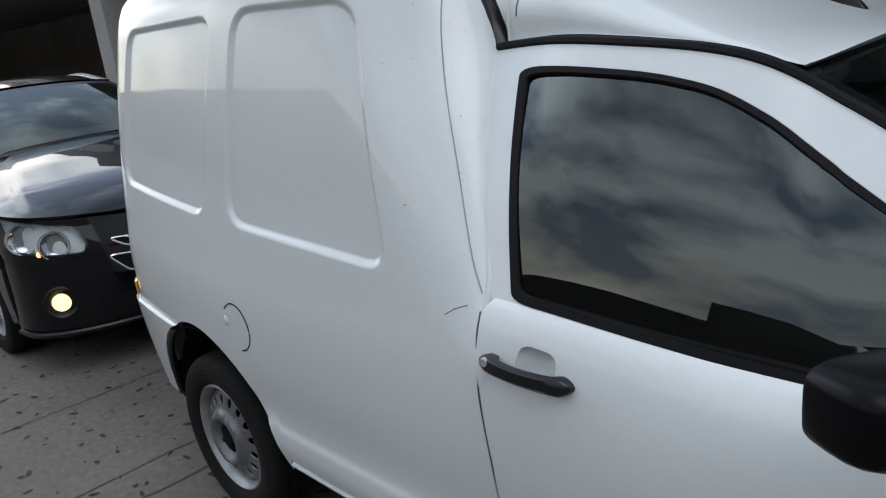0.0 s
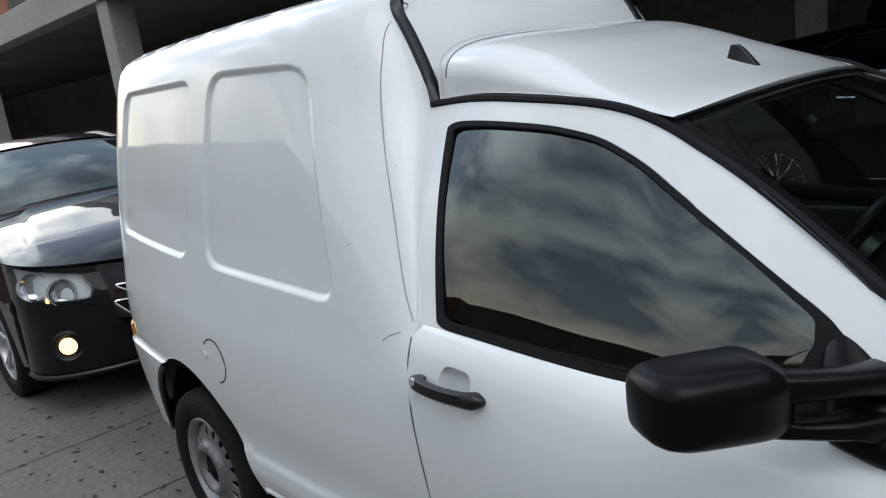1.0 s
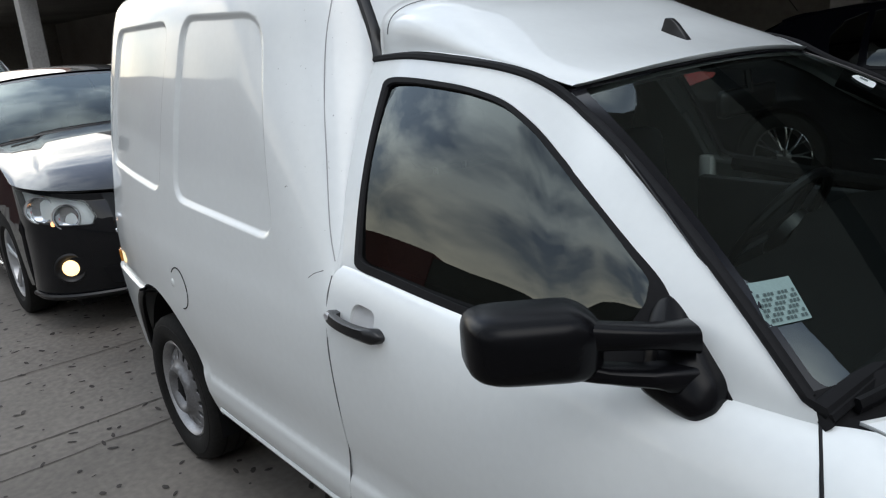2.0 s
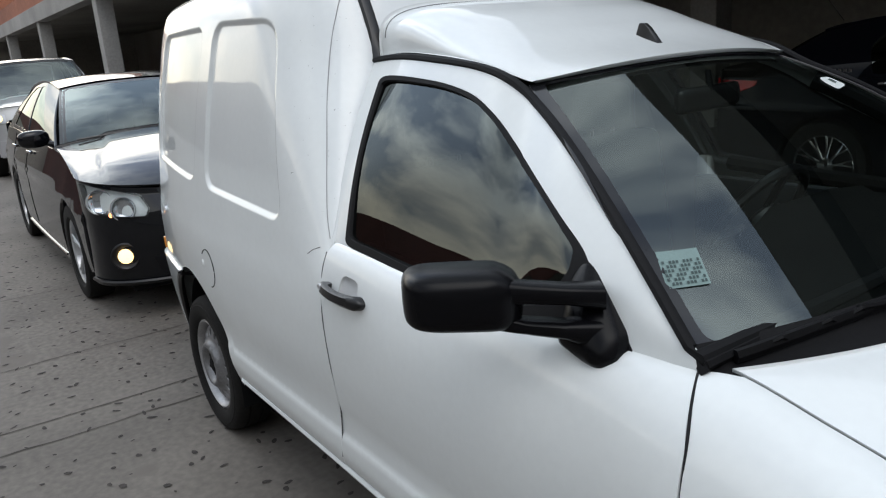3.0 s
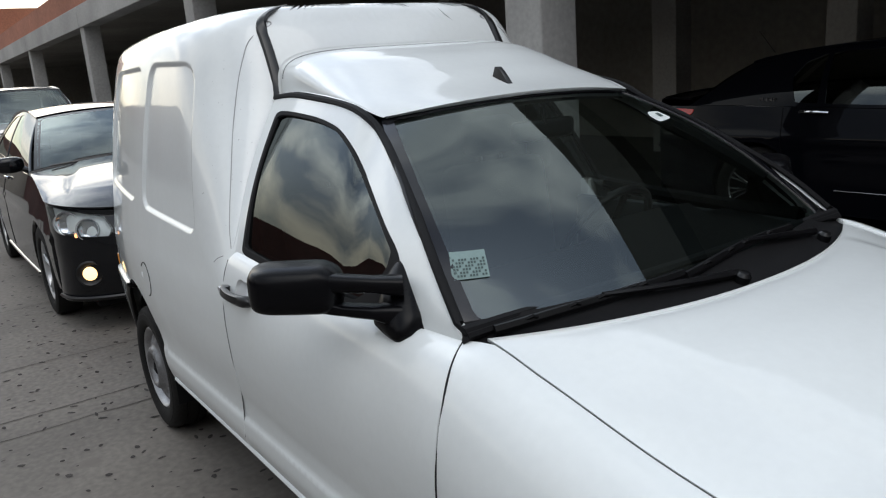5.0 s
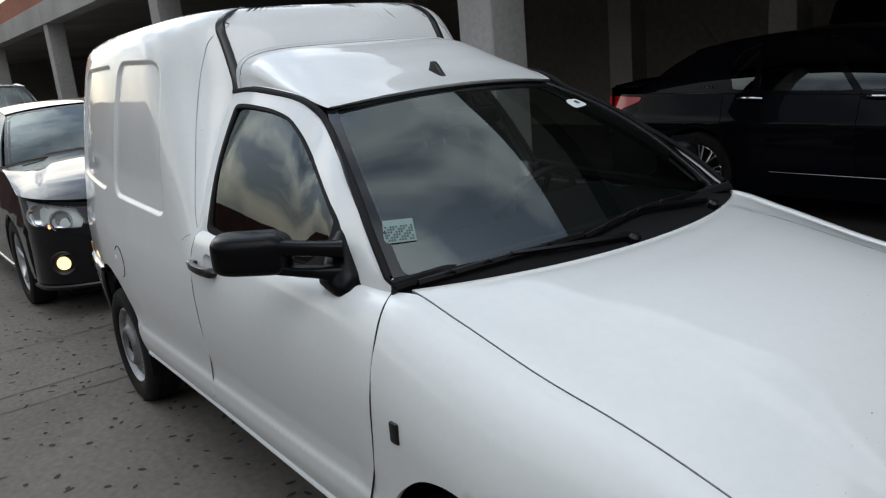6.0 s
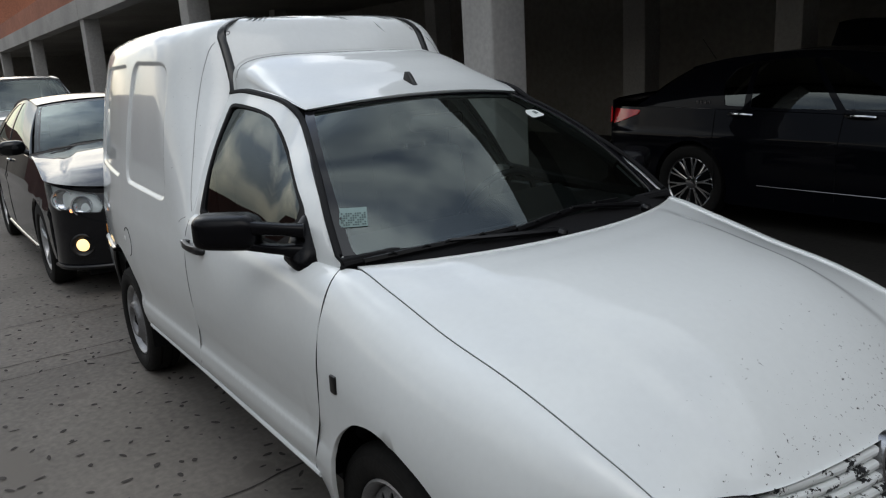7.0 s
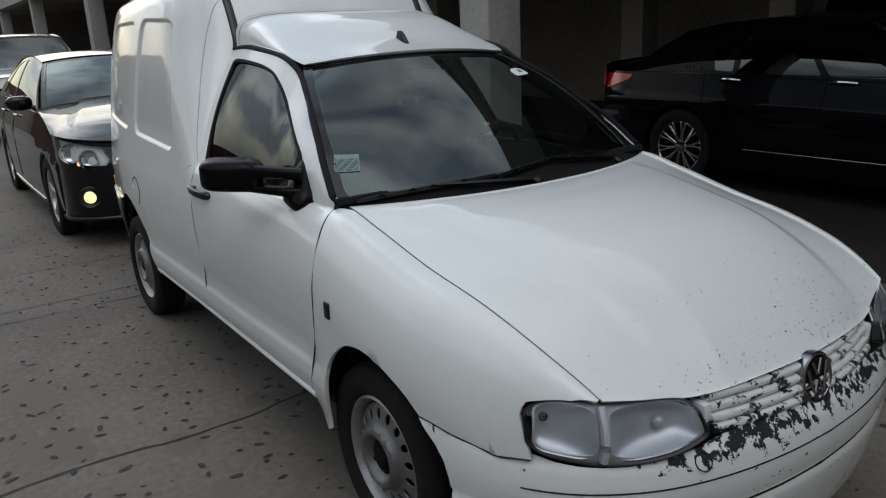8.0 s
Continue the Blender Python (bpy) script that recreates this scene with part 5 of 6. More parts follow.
for sgn in (1, -1):
    line = [Vector((p[0] - 0.022, sgn * (-p[1] - 0.030), p[2] - 0.026)) for p in RAIL[44:63:3]]
    part("pillar_trim", tube(line, 0.024, 8), M_DASH, van, "black pillar trim")
    line = [Vector((p[0], sgn * (-p[1] - 0.032), p[2] + 0.002)) for p in FRAME_LOW[6:-10:2]]
    part("door_capping", tube(line, 0.026, 8), M_DASH, van, "black door capping")
part("bulkhead", box((1.035, -0.60, 0.45), (1.06, 0.60, 1.44), 0.01), M_INTERIOR, van, "dark bulkhead behind the seats")
part("cab_floor", box((1.06, -0.68, 0.38), (2.2, 0.68, 0.42), 0.01), M_INTERIOR, van)
sheet("headlining", [(-0.96, 0.02), (0.96, 0.02), (0.96, 0.97), (-0.96, 0.97)], lambda u, v: tuple(np.array(cab_roof(u, v)) - (0, 0, 0.03)), M_INTERIOR, van, "dark headlining", step=0.08, flange=0.0, flip=True)
inner_mirror = part("inner_mirror", box((1.79, -0.12, 1.285), (1.815, 0.12, 1.345), 0.018, 3), M_BLACK_TRIM, van, "black inner mirror")
part("mirror_stalk", tube([(1.81, 0, 1.33), (1.80, 0, 1.38)], 0.008, 6), M_BLACK_TRIM, inner_mirror)
for sgn in (-1, 1):
    part("door_lining", box((1.28, sgn * 0.665 - 0.02, 0.45), (2.31, sgn * 0.665 + 0.02, 0.975), 0.012), M_INTERIOR, van, "dark door lining")


# ---- other cars ----
def alloy_wheel(car, cx, cy, cz, sgn, r_tyre, r_rim, spokes, mat, pair=0.0):
    hub = (cx, cy, cz)
    w = part("wheel", lathe([(r_rim * 0.9, -0.10), (r_rim * 0.93, 0.0), (r_rim * 0.97, 0.052), (r_rim * 1.02, 0.060), (r_rim * 1.04, 0.05), (r_rim * 1.03, -0.1)], hub, sgn, 40), mat, car, "bright alloy wheel")
    part("tyre", lathe([(r_rim, -0.1), (r_rim * 1.1, -0.105), (r_tyre * 0.97, -0.09), (r_tyre, -0.06), (r_tyre, 0.045), (r_tyre * 0.975, 0.068), (r_tyre * 0.92, 0.078), (r_rim * 1.12, 0.075), (r_rim * 1.02, 0.058), (r_rim, 0.04)], hub, sgn, 48), M_RUBBER, w, "black tyre")
    part("backplate", lathe([(r_rim * 0.92, -0.05), (0.0, -0.05)], hub, sgn, 32), M_DARK, w)
    part("centre", lathe([(r_rim * 0.30, 0.0), (r_rim * 0.27, 0.034), (r_rim * 0.16, 0.040), (0.0, 0.042)], hub, sgn, 24), mat, w)
    for k in range(spokes):
        for d in ((-pair, pair) if pair else (0.0,)):
            a = 2 * math.pi * (k + 0.25) / spokes
            p0 = Vector((cx + r_rim * 0.24 * math.cos(a), cy + sgn * 0.030, cz + r_rim * 0.24 * math.sin(a)))
            p1 = Vector((cx + r_rim * 0.62 * math.cos(a + d * 0.6), cy + sgn * 0.040, cz + r_rim * 0.62 * math.sin(a + d * 0.6)))
            p2 = Vector((cx + r_rim * 0.97 * math.cos(a + d), cy + sgn * 0.046, cz + r_rim * 0.97 * math.sin(a + d)))
            wide = 0.085 if not pair and spokes < 8 else 0.042
            part("spoke", tube([p0, p1, p2], [wide * r_rim * 1.2, wide * r_rim, wide * r_rim * 1.1], 6, up=(0, 1, 0), flat=1.0), mat, w)
    return w


NOSE_P = 0.9


def saloon(name, label, ox, oy, paint, hw, wb, fo, ro, sill, tyre, belt, rail, hood, roof, deck, windows, tumble, rim_mat, spokes, pair, r_rim, glass_mat, nd=0.16, lamps=()):
    """A car facing along x, its front axle at ox. The tables belt, rail, hood, roof and deck give heights by x from the front axle."""
    car = empty(name, label, "car")
    xf, xr = fo, -wb - ro
    plan = table((xr, hw * 0.80), (xr + 0.12, hw * 0.90), (xr + 0.5, hw * 0.975), (-wb * 0.5, hw), (0.0, hw * 0.985), (fo * 0.55, hw * 0.975), (fo * 0.82, hw * 0.91), (fo, hw * 0.74))

    def waist(x, z):
        zb = belt(x)
        t = (z - sill) / (zb - sill)
        y = plan(x) * (0.955 + 0.045 * math.sin(math.pi * min(max(0.15 + 0.75 * t, 0), 1)) - 0.055 * max(0, t - 0.72) / 0.28)
        crease = 0.012 * math.exp(-(((t - 0.68) / 0.04) ** 2))
        return (ox + x, oy - (y + crease), z)

    def ring(cx, r, a0, a1):
        return [(cx + r * math.cos(radians(a)), tyre + r * math.sin(radians(a))) for a in np.linspace(a0, a1, 15)]

    ra = tyre + 0.045
    a_s = math.degrees(math.asin((sill + 0.02 - tyre) / ra))
    top = [(x, belt(x)) for x in np.linspace(xf - nd, xr + 0.10, 30)]
    o = [(xr + 0.10, sill + 0.10)] + ring(-wb, ra, 180 - a_s - 6, a_s) + [(-wb + ra + 0.02, sill), (-ra - 0.02, sill)] + ring(0, ra, 180 - a_s, a_s + 6) + [(xf - nd, sill + 0.08)] + top
    xs_rail = np.linspace(rail[0], rail[1], 25)
    lo_x = np.linspace(rail[2], rail[3], 25)

    def house(u, v):
        i = u * 24
        x0 = np.interp(i, range(25), lo_x)
        x1 = np.interp(i, range(25), xs_rail)
        z0, z1 = belt(x0) + 0.004, roof(x1) - 0.03
        y0 = plan(x0) * 0.905
        y1 = hw * tumble
        x, z, y = x0 + (x1 - x0) * v, z0 + (z1 - z0) * v, y0 + (y1 - y0) * v + 0.02 * math.sin(math.pi * v)
        return (ox + x, oy - y, z)

    sides = []
    for mirrored in (False, True):
        def flip_y(f):
            return (lambda a, b: (f(a, b)[0], 2 * oy - f(a, b)[1], f(a, b)[2])) if mirrored else f

        body = sheet("body_side", o, flip_y(waist), paint, car, step=0.07, flange=0.03, flip=mirrored)
        sides.append(body)
        sheet("window_frame", [(0, 0), (1, 0), (1, 1), (0, 1)], flip_y(house), paint, car, step=0.06, holes=windows, flange=0.02, flip=not mirrored)
        for wl_ in windows:
            g_ = sheet("side_window", np.array(wl_), flip_y(lambda u, v: tuple(np.array(house(u, v)) + (0, 0.006, 0))), glass_mat, car, "tinted side window", step=0.08, flange=0.0, flip=not mirrored)
            g_.visible_shadow = False
        for cx in (0.0, -wb):
            s = 1 if mirrored else -1
            alloy_wheel(car, ox + cx, oy + s * (hw - 0.095), tyre, s, tyre, r_rim, spokes, rim_mat, pair)
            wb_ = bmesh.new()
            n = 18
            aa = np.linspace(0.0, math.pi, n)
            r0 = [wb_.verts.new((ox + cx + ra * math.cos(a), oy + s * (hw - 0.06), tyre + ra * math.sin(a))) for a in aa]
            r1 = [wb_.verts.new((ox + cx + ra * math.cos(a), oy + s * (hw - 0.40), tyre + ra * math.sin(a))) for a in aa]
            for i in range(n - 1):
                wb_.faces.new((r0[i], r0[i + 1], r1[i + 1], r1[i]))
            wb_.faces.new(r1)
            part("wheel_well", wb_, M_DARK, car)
        s = 1 if mirrored else -1
        mx = rail[2] - 0.10
        mp = Vector((ox + mx, oy + s * (hw * 0.87), belt(mx) + 0.02))
        shell = bmesh.new()
        bmesh.ops.create_uvsphere(shell, u_segments=20, v_segments=12, radius=1.0)
        for v in shell.verts:
            q = Vector([abs(c) ** 0.75 * (1 if c > 0 else -1) for c in v.co])
            v.co = mp + Vector((q.x * 0.055 - abs(q.y) * 0.01, s * 0.13 + q.y * 0.105, 0.055 + q.z * 0.062))
        part("door_mirror", shell, paint, car, "door mirror in body colour")
        part("mirror_stalk", tube([mp + Vector((0, 0, 0.0)), mp + Vector((0, s * 0.10, 0.035))], 0.022, 8), M_BLACK_TRIM, car)

    def lid(x0f, x1, zc_edge, crown, width):
        def f(u, w):
            a = abs(u)
            x = x0f(a) + (x1 - x0f(a)) * w
            return (ox + x, oy + u * width(x), zc_edge(x) + crown * (1 - a**2.2))
        return f

    cowl = rail[2] + 0.0
    hood_w = lambda x: plan(x) * 0.90
    sheet("boot_lid", [(-1, 0), (1, 0), (1, 1), (-1, 1)], lid(lambda a: rail[3] + 0.02, xr + 0.06, lambda x: deck(x), 0.03, hood_w), paint, car, "boot lid in body colour", step=0.08, flange=0.02, flip=True)

    def pane(xa, za, wa, xb, zb, wb2, bow):
        return lambda u, v: (ox + xa + (xb - xa) * v + bow * (1 - u * u) * (1 - 0.5 * v), oy + u * (wa + (wb2 - wa) * v), za + (zb - za) * v + 0.035 * (1 - u * u) * v + 0.03 * math.sin(math.pi * v))

    sc = pane(cowl + 0.02, belt(cowl) - 0.01, plan(cowl) * 0.87, rail[0], roof(rail[0]) - 0.02, hw * tumble, 0.10)
    sheet("windscreen_border", [(-1, 0), (1, 0), (1, 1), (-1, 1)], sc, M_BLACK_TRIM, car, step=0.04, holes=[rounded([(-0.94, 0.06), (0.94, 0.06), (0.93, 0.95), (-0.93, 0.95)], 0.05)], flange=0.01)
    g_ = sheet("windscreen", [(-0.97, 0.03), (0.97, 0.03), (0.97, 0.97), (-0.97, 0.97)], sc, M_GLASS, car, "windscreen", step=0.08, flange=0.0)
    g_.visible_shadow = False
    bk = pane(rail[3] - 0.02, belt(rail[3]) - 0.01, plan(rail[3]) * 0.85, rail[1], roof(rail[1]) - 0.02, hw * tumble, -0.08)
    g_ = sheet("rear_screen", [(-1, 0), (1, 0), (1, 1), (-1, 1)], bk, glass_mat, car, "rear screen", step=0.08, flange=0.0, flip=True)
    g_.visible_shadow = False
    sheet("roof", [(-1, 0), (1, 0), (1, 1), (-1, 1)], lambda u, v: (ox + rail[0] + (rail[1] - rail[0]) * v, oy + u * hw * tumble, roof(rail[0] + (rail[1] - rail[0]) * v) - 0.03 + 0.04 * (1 - abs(u) ** 2.5)), paint, car, "roof in body colour", step=0.07, flange=0.02, flip=True)

    # nose and tail wrap round from flank to flank
    def wrap(front):
        xe, sg = (xf, 1) if front else (xr, -1)
        top_z = hood if front else deck
        inner = xe - sg * nd if front else xe - sg * 0.10

        def f(t, k):
            a = t * math.pi / 2
            ye = plan(inner) * 0.985
            y = ye * (abs(math.sin(a)) ** NOSE_P if front else abs(math.sin(a))) * (1 if t > 0 else -1)
            x = inner + (xe - inner) * max(0, math.cos(a)) ** (0.75 if front else 0.8)
            zt = (top_z(x - 0.02) + 0.055 * (1 - min(1, abs(t)) ** 2.2)) if front else top_z(xe - sg * 0.08) + 0.03 * (1 - t * t)
            z = sill + 0.02 + (zt - sill - 0.02) * k
            bulge = 0.035 * math.sin(math.pi * min(k * 1.05, 1)) - 0.08 * max(0, k - 0.75) * 2
            return (ox + x + sg * bulge * math.cos(a * 0.9), oy + y, z)
        return f

    nose_f, tail_f = wrap(True), wrap(False)
    def hood_skin(u, w):
        f = nose_f(u, 1.0)
        x = f[0] - ox + (cowl + 0.02 - (f[0] - ox)) * w
        y = (f[1] - oy) * (1 - w) + u * hood_w(cowl) * w
        c = min(max((0.74 - 0.10 * w - abs(u)) / 0.10, 0), 1)
        return (ox + x, oy + y, hood(x) + 0.055 * (1 - abs(u) ** 2.2) + 0.002 + 0.016 * c * c * (3 - 2 * c) * min(1, 4 * w))

    sheet("bonnet", [(-1, 0), (1, 0), (1, 1), (-1, 1)], hood_skin, paint, car, "bonnet in body colour", step=0.06, flange=0.012, flip=True)
    sheet("front_bumper", [(-1, 0), (1, 0), (1, 1), (-1, 1)], nose_f, paint, car, "front bumper in body colour", step=0.05, holes=lamps, flange=0.02)
    sheet("rear_bumper", [(-1, 0), (1, 0), (1, 1), (-1, 1)], tail_f, paint, car, "rear bumper in body colour", step=0.07, flange=0.02, flip=True)
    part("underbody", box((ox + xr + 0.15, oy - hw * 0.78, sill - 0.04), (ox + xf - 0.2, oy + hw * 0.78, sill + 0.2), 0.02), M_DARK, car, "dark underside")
    part("cabin_floor", box((ox + rail[3] - 0.1, oy - hw * 0.8, sill + 0.2), (ox + cowl, oy + hw * 0.8, belt(cowl) - 0.28), 0.05), M_INTERIOR, car)
    part("dashboard", box((ox + cowl - 0.45, oy - hw * 0.75, belt(cowl) - 0.3), (ox + cowl + 0.05, oy + hw * 0.75, belt(cowl) - 0.04), 0.06, 3), M_INTERIOR, car, "dark dashboard")
    for sx in (-1.25, -2.1):
        for sy in (-0.38, 0.38):
            st_ = part("seat", box((ox + sx - 0.10, oy + sy - 0.25, belt(cowl) - 0.45), (ox + sx + 0.04, oy + sy + 0.25, belt(cowl) + 0.08), 0.05, 3), M_INTERIOR, car, "dark seat")
            part("headrest", box((ox + sx - 0.10, oy + sy - 0.13, belt(cowl) + 0.09), (ox + sx - 0.02, oy + sy + 0.13, belt(cowl) + 0.24), 0.03, 3), M_INTERIOR, st_)
    return car, waist, house, nose_f, tail_f, plan


WIN2 = [rounded([(0.12, 0.07), (0.455, 0.05), (0.465, 0.93), (0.33, 0.93), (0.22, 0.62)], 0.04), rounded([(0.49, 0.05), (0.80, 0.07), (0.755, 0.80), (0.66, 0.93), (0.495, 0.93)], 0.04)]

C_LAMP = rounded([(0.02, 0.97), (0.10, 0.32), (0.35, 0.16), (0.75, 0.09), (1.02, 0.10), (1.07, 0.36), (1.0, 0.80), (0.65, 0.93), (0.3, 0.985)], 0.06)


def lamp_tk(a, b, s):
    return s * (0.975 - 0.52 * a), 0.672 + 0.325 * b + 0.005 * a


# black saloon close behind the van, sidelamps and fog lamps lit
CR = dict(ox=-2.52, oy=0.03)
black_car, c_waist, _, c_nose, _, _ = saloon(
    "black_saloon", "black saloon car with its fog lamps lit", CR["ox"], CR["oy"], M_BLACK_PAINT, 0.895, 2.685, 0.93, 0.98, 0.20, 0.325,
    table((-3.7, 1.02), (-2.5, 1.03), (-1.5, 1.0), (-0.55, 0.975), (0.0, 0.93), (0.25, 0.87), (0.5, 0.82), (0.95, 0.70)),
    (-1.30, -2.85, -0.52, -3.30),
    table((-0.7, 0.995), (-0.3, 0.972), (0.0, 0.94), (0.25, 0.903), (0.45, 0.872), (0.62, 0.832), (0.76, 0.785), (0.86, 0.742), (0.95, 0.68)),
    table((-3.0, 1.36), (-2.4, 1.43), (-1.9, 1.45), (-1.3, 1.385)),
    table((-3.8, 1.02), (-3.2, 1.06)),
    WIN2, 0.64, M_SILVER, 5, 0.10, 0.215, M_CARGLASS, 0.45, [[lamp_tk(a, b, s) for a, b in C_LAMP] for s in (-1, 1)])


def on_nose(f, t, k, lift):
    p, e = np.array(f(t, k)), 0.01
    n = np.cross(np.array(f(t + e, k)) - p, np.array(f(t, k + e)) - p)
    n = n / np.linalg.norm(n)
    return tuple(p + n * lift)


for s in (-1, 1):
    def lamp(a, b, s=s, lift=0.003):
        return on_nose(c_nose, *lamp_tk(a, b, s), lift)

    inner = (C_LAMP - C_LAMP.mean(0)) * 0.96 + C_LAMP.mean(0)
    hl = sheet("headlamp", C_LAMP, lamp, M_BLACK_TRIM, black_car, "angular headlamp with two round reflectors", step=0.1, holes=[inner], flange=0.05, flip=s > 0)
    lens = sheet("lens", C_LAMP, lambda a, b: lamp(a, b, lift=0.005), M_LENS, hl, "clear lens", step=0.12, flange=0.0, flip=s > 0)
    lens.visible_shadow = False
    sheet("backing", (C_LAMP - C_LAMP.mean(0)) * 1.05 + C_LAMP.mean(0), lambda a, b: lamp(a, b, lift=-0.03), M_WHITE_STICKER, hl, "pale backing", step=0.12, flange=0.0, flip=s > 0)
    for a, b, r in ((0.42, 0.50, 0.072), (0.76, 0.36, 0.068)):
        p = Vector(lamp(a, b, lift=-0.018))
        part("reflector_bowl", disc_on(p, Vector((0.9, s * 0.35, 0.1)).normalized(), [(r * 1.06, -0.01), (r * 1.06, 0.012), (r * 0.98, 0.012), (r * 0.85, -0.002), (r * 0.5, -0.012), (0.0, -0.014)], 28), M_CHROME, hl)
    p = Vector(lamp(0.58, 0.14, lift=-0.012))
    part("bulb", disc_on(p + Vector((0.004, 0, 0.0)), Vector((0.9, s * 0.3, 0.2)).normalized(), [(0.016, 0.0), (0.013, 0.010), (0.0, 0.014)], 14), M_LAMP_GLOW, hl, "glowing amber bulb")
    p = Vector(on_nose(c_nose, s * 0.615, 0.315, 0.004))
    part("fog_recess", disc_on(p, Vector((0.93, s * 0.36, 0)).normalized(), [(0.075, -0.02), (0.085, 0.006), (0.075, 0.010), (0.05, -0.004), (0.0, -0.004)], 28), M_BLACK_TRIM, black_car)
    fog_lamp = part("fog_lamp", disc_on(p, Vector((0.93, s * 0.36, 0)).normalized(), [(0.045, 0.0), (0.042, 0.012), (0.02, 0.018), (0.0, 0.02)], 24), M_FOG_ON, black_car, "lit round fog lamp")
for k0, k1, half in ((0.50, 0.66, 0.36), (0.72, 0.80, 0.34)):
    gr = sheet("grille", rounded([(-half, k1), (-half * 0.8, k0), (half * 0.8, k0), (half, k1)], 0.03), lambda t, k: on_nose(c_nose, t, k, 0.006), M_DARK, black_car, "dark grille with bright rim", step=0.06, flange=0.01)
    edge_ = resample(rounded([(-half, k1), (-half * 0.8, k0), (half * 0.8, k0), (half, k1)], 0.03), 0.05)
    part("grille_rim", tube([on_nose(c_nose, a, b, 0.012) for a, b in edge_], 0.006, 6, closed=True), M_CHROME, gr)
sheet("lower_intake", rounded([(-0.45, 0.30), (-0.4, 0.12), (0.4, 0.12), (0.45, 0.30)], 0.03), lambda t, k: on_nose(c_nose, t, k, 0.005), M_DARK, black_car, "dark lower intake", step=0.08, flange=0.01)
part("splitter", tube([on_nose(c_nose, t, 0.045, 0.012) for t in np.linspace(-0.98, 0.98, 40)], 0.012, 6), M_BLACK_TRIM, black_car, "black lower lip")
for sgn, dx in ((-1, 0), (1, 0)):
    for x0, x1 in ((-0.50, -1.62), (-1.62, -2.42)):
        seam = [c_waist(x1, z) for z in np.linspace(0.30, 1.0, 12)]
        part("door_seam", tube([(p[0], p[1] - 0.001 if sgn < 0 else 2 * CR["oy"] - p[1] + 0.001, p[2]) for p in seam], 0.003, 5), M_DARK, black_car)
    for x in (-1.42, -2.30):
        p = c_waist(x, 0.90)
        y = p[1] - 0.012 if sgn < 0 else 2 * CR["oy"] - p[1] + 0.012
        part("door_handle", tube([(p[0] + 0.09, y + sgn * 0.0, 0.90), (p[0] + 0.03, y + sgn * 0.012, 0.905), (p[0] - 0.05, y + sgn * 0.012, 0.905), (p[0] - 0.10, y, 0.90)], 0.012, 8), M_CHROME, black_car, "chrome door handle")
    part("sill_strip", tube([(p[0], p[1] - 0.004 if sgn < 0 else 2 * CR["oy"] - p[1] + 0.004, p[2]) for p in (c_waist(x, 0.235) for x in np.linspace(-0.42, -2.25, 20))], 0.008, 6), M_CHROME, black_car, "bright sill strip")
for blade in (((-0.85, 0.03), (-0.4, 0.07), (0.05, 0.06)), ((-0.1, 0.05), (0.35, 0.09), (0.75, 0.06))):
    cw = -0.52
    scr = lambda u, v: (CR["ox"] + cw + 0.02 + (-1.30 - cw) * v + 0.10 * (1 - u * u) + 0.045, CR["oy"] + u * (0.78 + (0.573 - 0.78) * v), 0.965 + (1.41 - 0.965) * v + 0.03 * v + 0.045)
    part("wiper", tube([scr(u, v) for u, v in curve(blade, 5)], 0.008, 6), M_BLACK_TRIM, black_car, "black wiper")
pl = on_nose(c_nose, 0.0, 0.42, 0.012)
part("number_plate", box((pl[0] - 0.004, pl[1] - 0.15, pl[2] - 0.075), (pl[0] + 0.006, pl[1] + 0.15, pl[2] + 0.075), 0.004), M_WHITE_STICKER, black_car, "pale blank number plate")

# silver off-roader behind it
silver_car, _, _, j_nose, _, _ = saloon(
    "silver_suv", "silver sport utility car with one headlamp lit", -10.75, 0.33, M_SILVER, 0.96, 2.78, 0.90, 0.85, 0.32, 0.365,
    table((-3.7, 1.16), (-2.5, 1.14), (-1.5, 1.12), (-0.55, 1.11), (0.0, 1.06), (0.5, 1.03), (0.95, 0.98)),
    (-1.05, -3.35, -0.50, -3.60),
    table((-0.7, 1.12), (-0.3, 1.11), (0.2, 1.08), (0.6, 1.05), (0.95, 1.0)),
    table((-3.5, 1.66), (-2.4, 1.76), (-1.9, 1.77), (-1.0, 1.70)),
    table((-3.8, 1.14), (-3.3, 1.16)),
    WIN2, 0.70, M_SILVER, 5, 0.0, 0.23, M_CARGLASS)
for s in (-1, 1):
    def jl(a, b, s=s):
        return on_nose(j_nose, s * (0.95 - 0.34 * a), 0.70 + 0.20 * b, 0.01)
    hl = sheet("headlamp", rounded([(0, 0.1), (1, 0.0), (1, 0.9), (0, 1.0)], 0.15), jl, M_REFLECTOR, silver_car, "square headlamp", step=0.2, flange=0.02, flip=s > 0)
    p = Vector(jl(0.6, 0.5))
    part("bulb", disc_on(p, Vector((0.9, s * 0.3, 0)).normalized(), [(0.05, -0.01), (0.045, 0.010), (0.0, 0.016)], 20), M_FOG_ON if s < 0 else M_CHROME, hl)
for k in range(7):
    t = (k - 3) * 0.12
    sheet("grille_slot", rounded([(t - 0.035, 0.66), (t + 0.035, 0.66), (t + 0.035, 0.90), (t - 0.035, 0.90)], 0.02), lambda a, b: on_nose(j_nose, a, b, 0.008), M_DARK, silver_car, "dark grille slot", step=0.05, flange=0.008)
sheet("lower_bumper", [(-1, 0.02), (1, 0.02), (1, 0.34), (-1, 0.34)], lambda t, k: on_nose(j_nose, t, k, 0.02), M_GREYSEAM, silver_car, "grey lower bumper", step=0.08, flange=0.02)

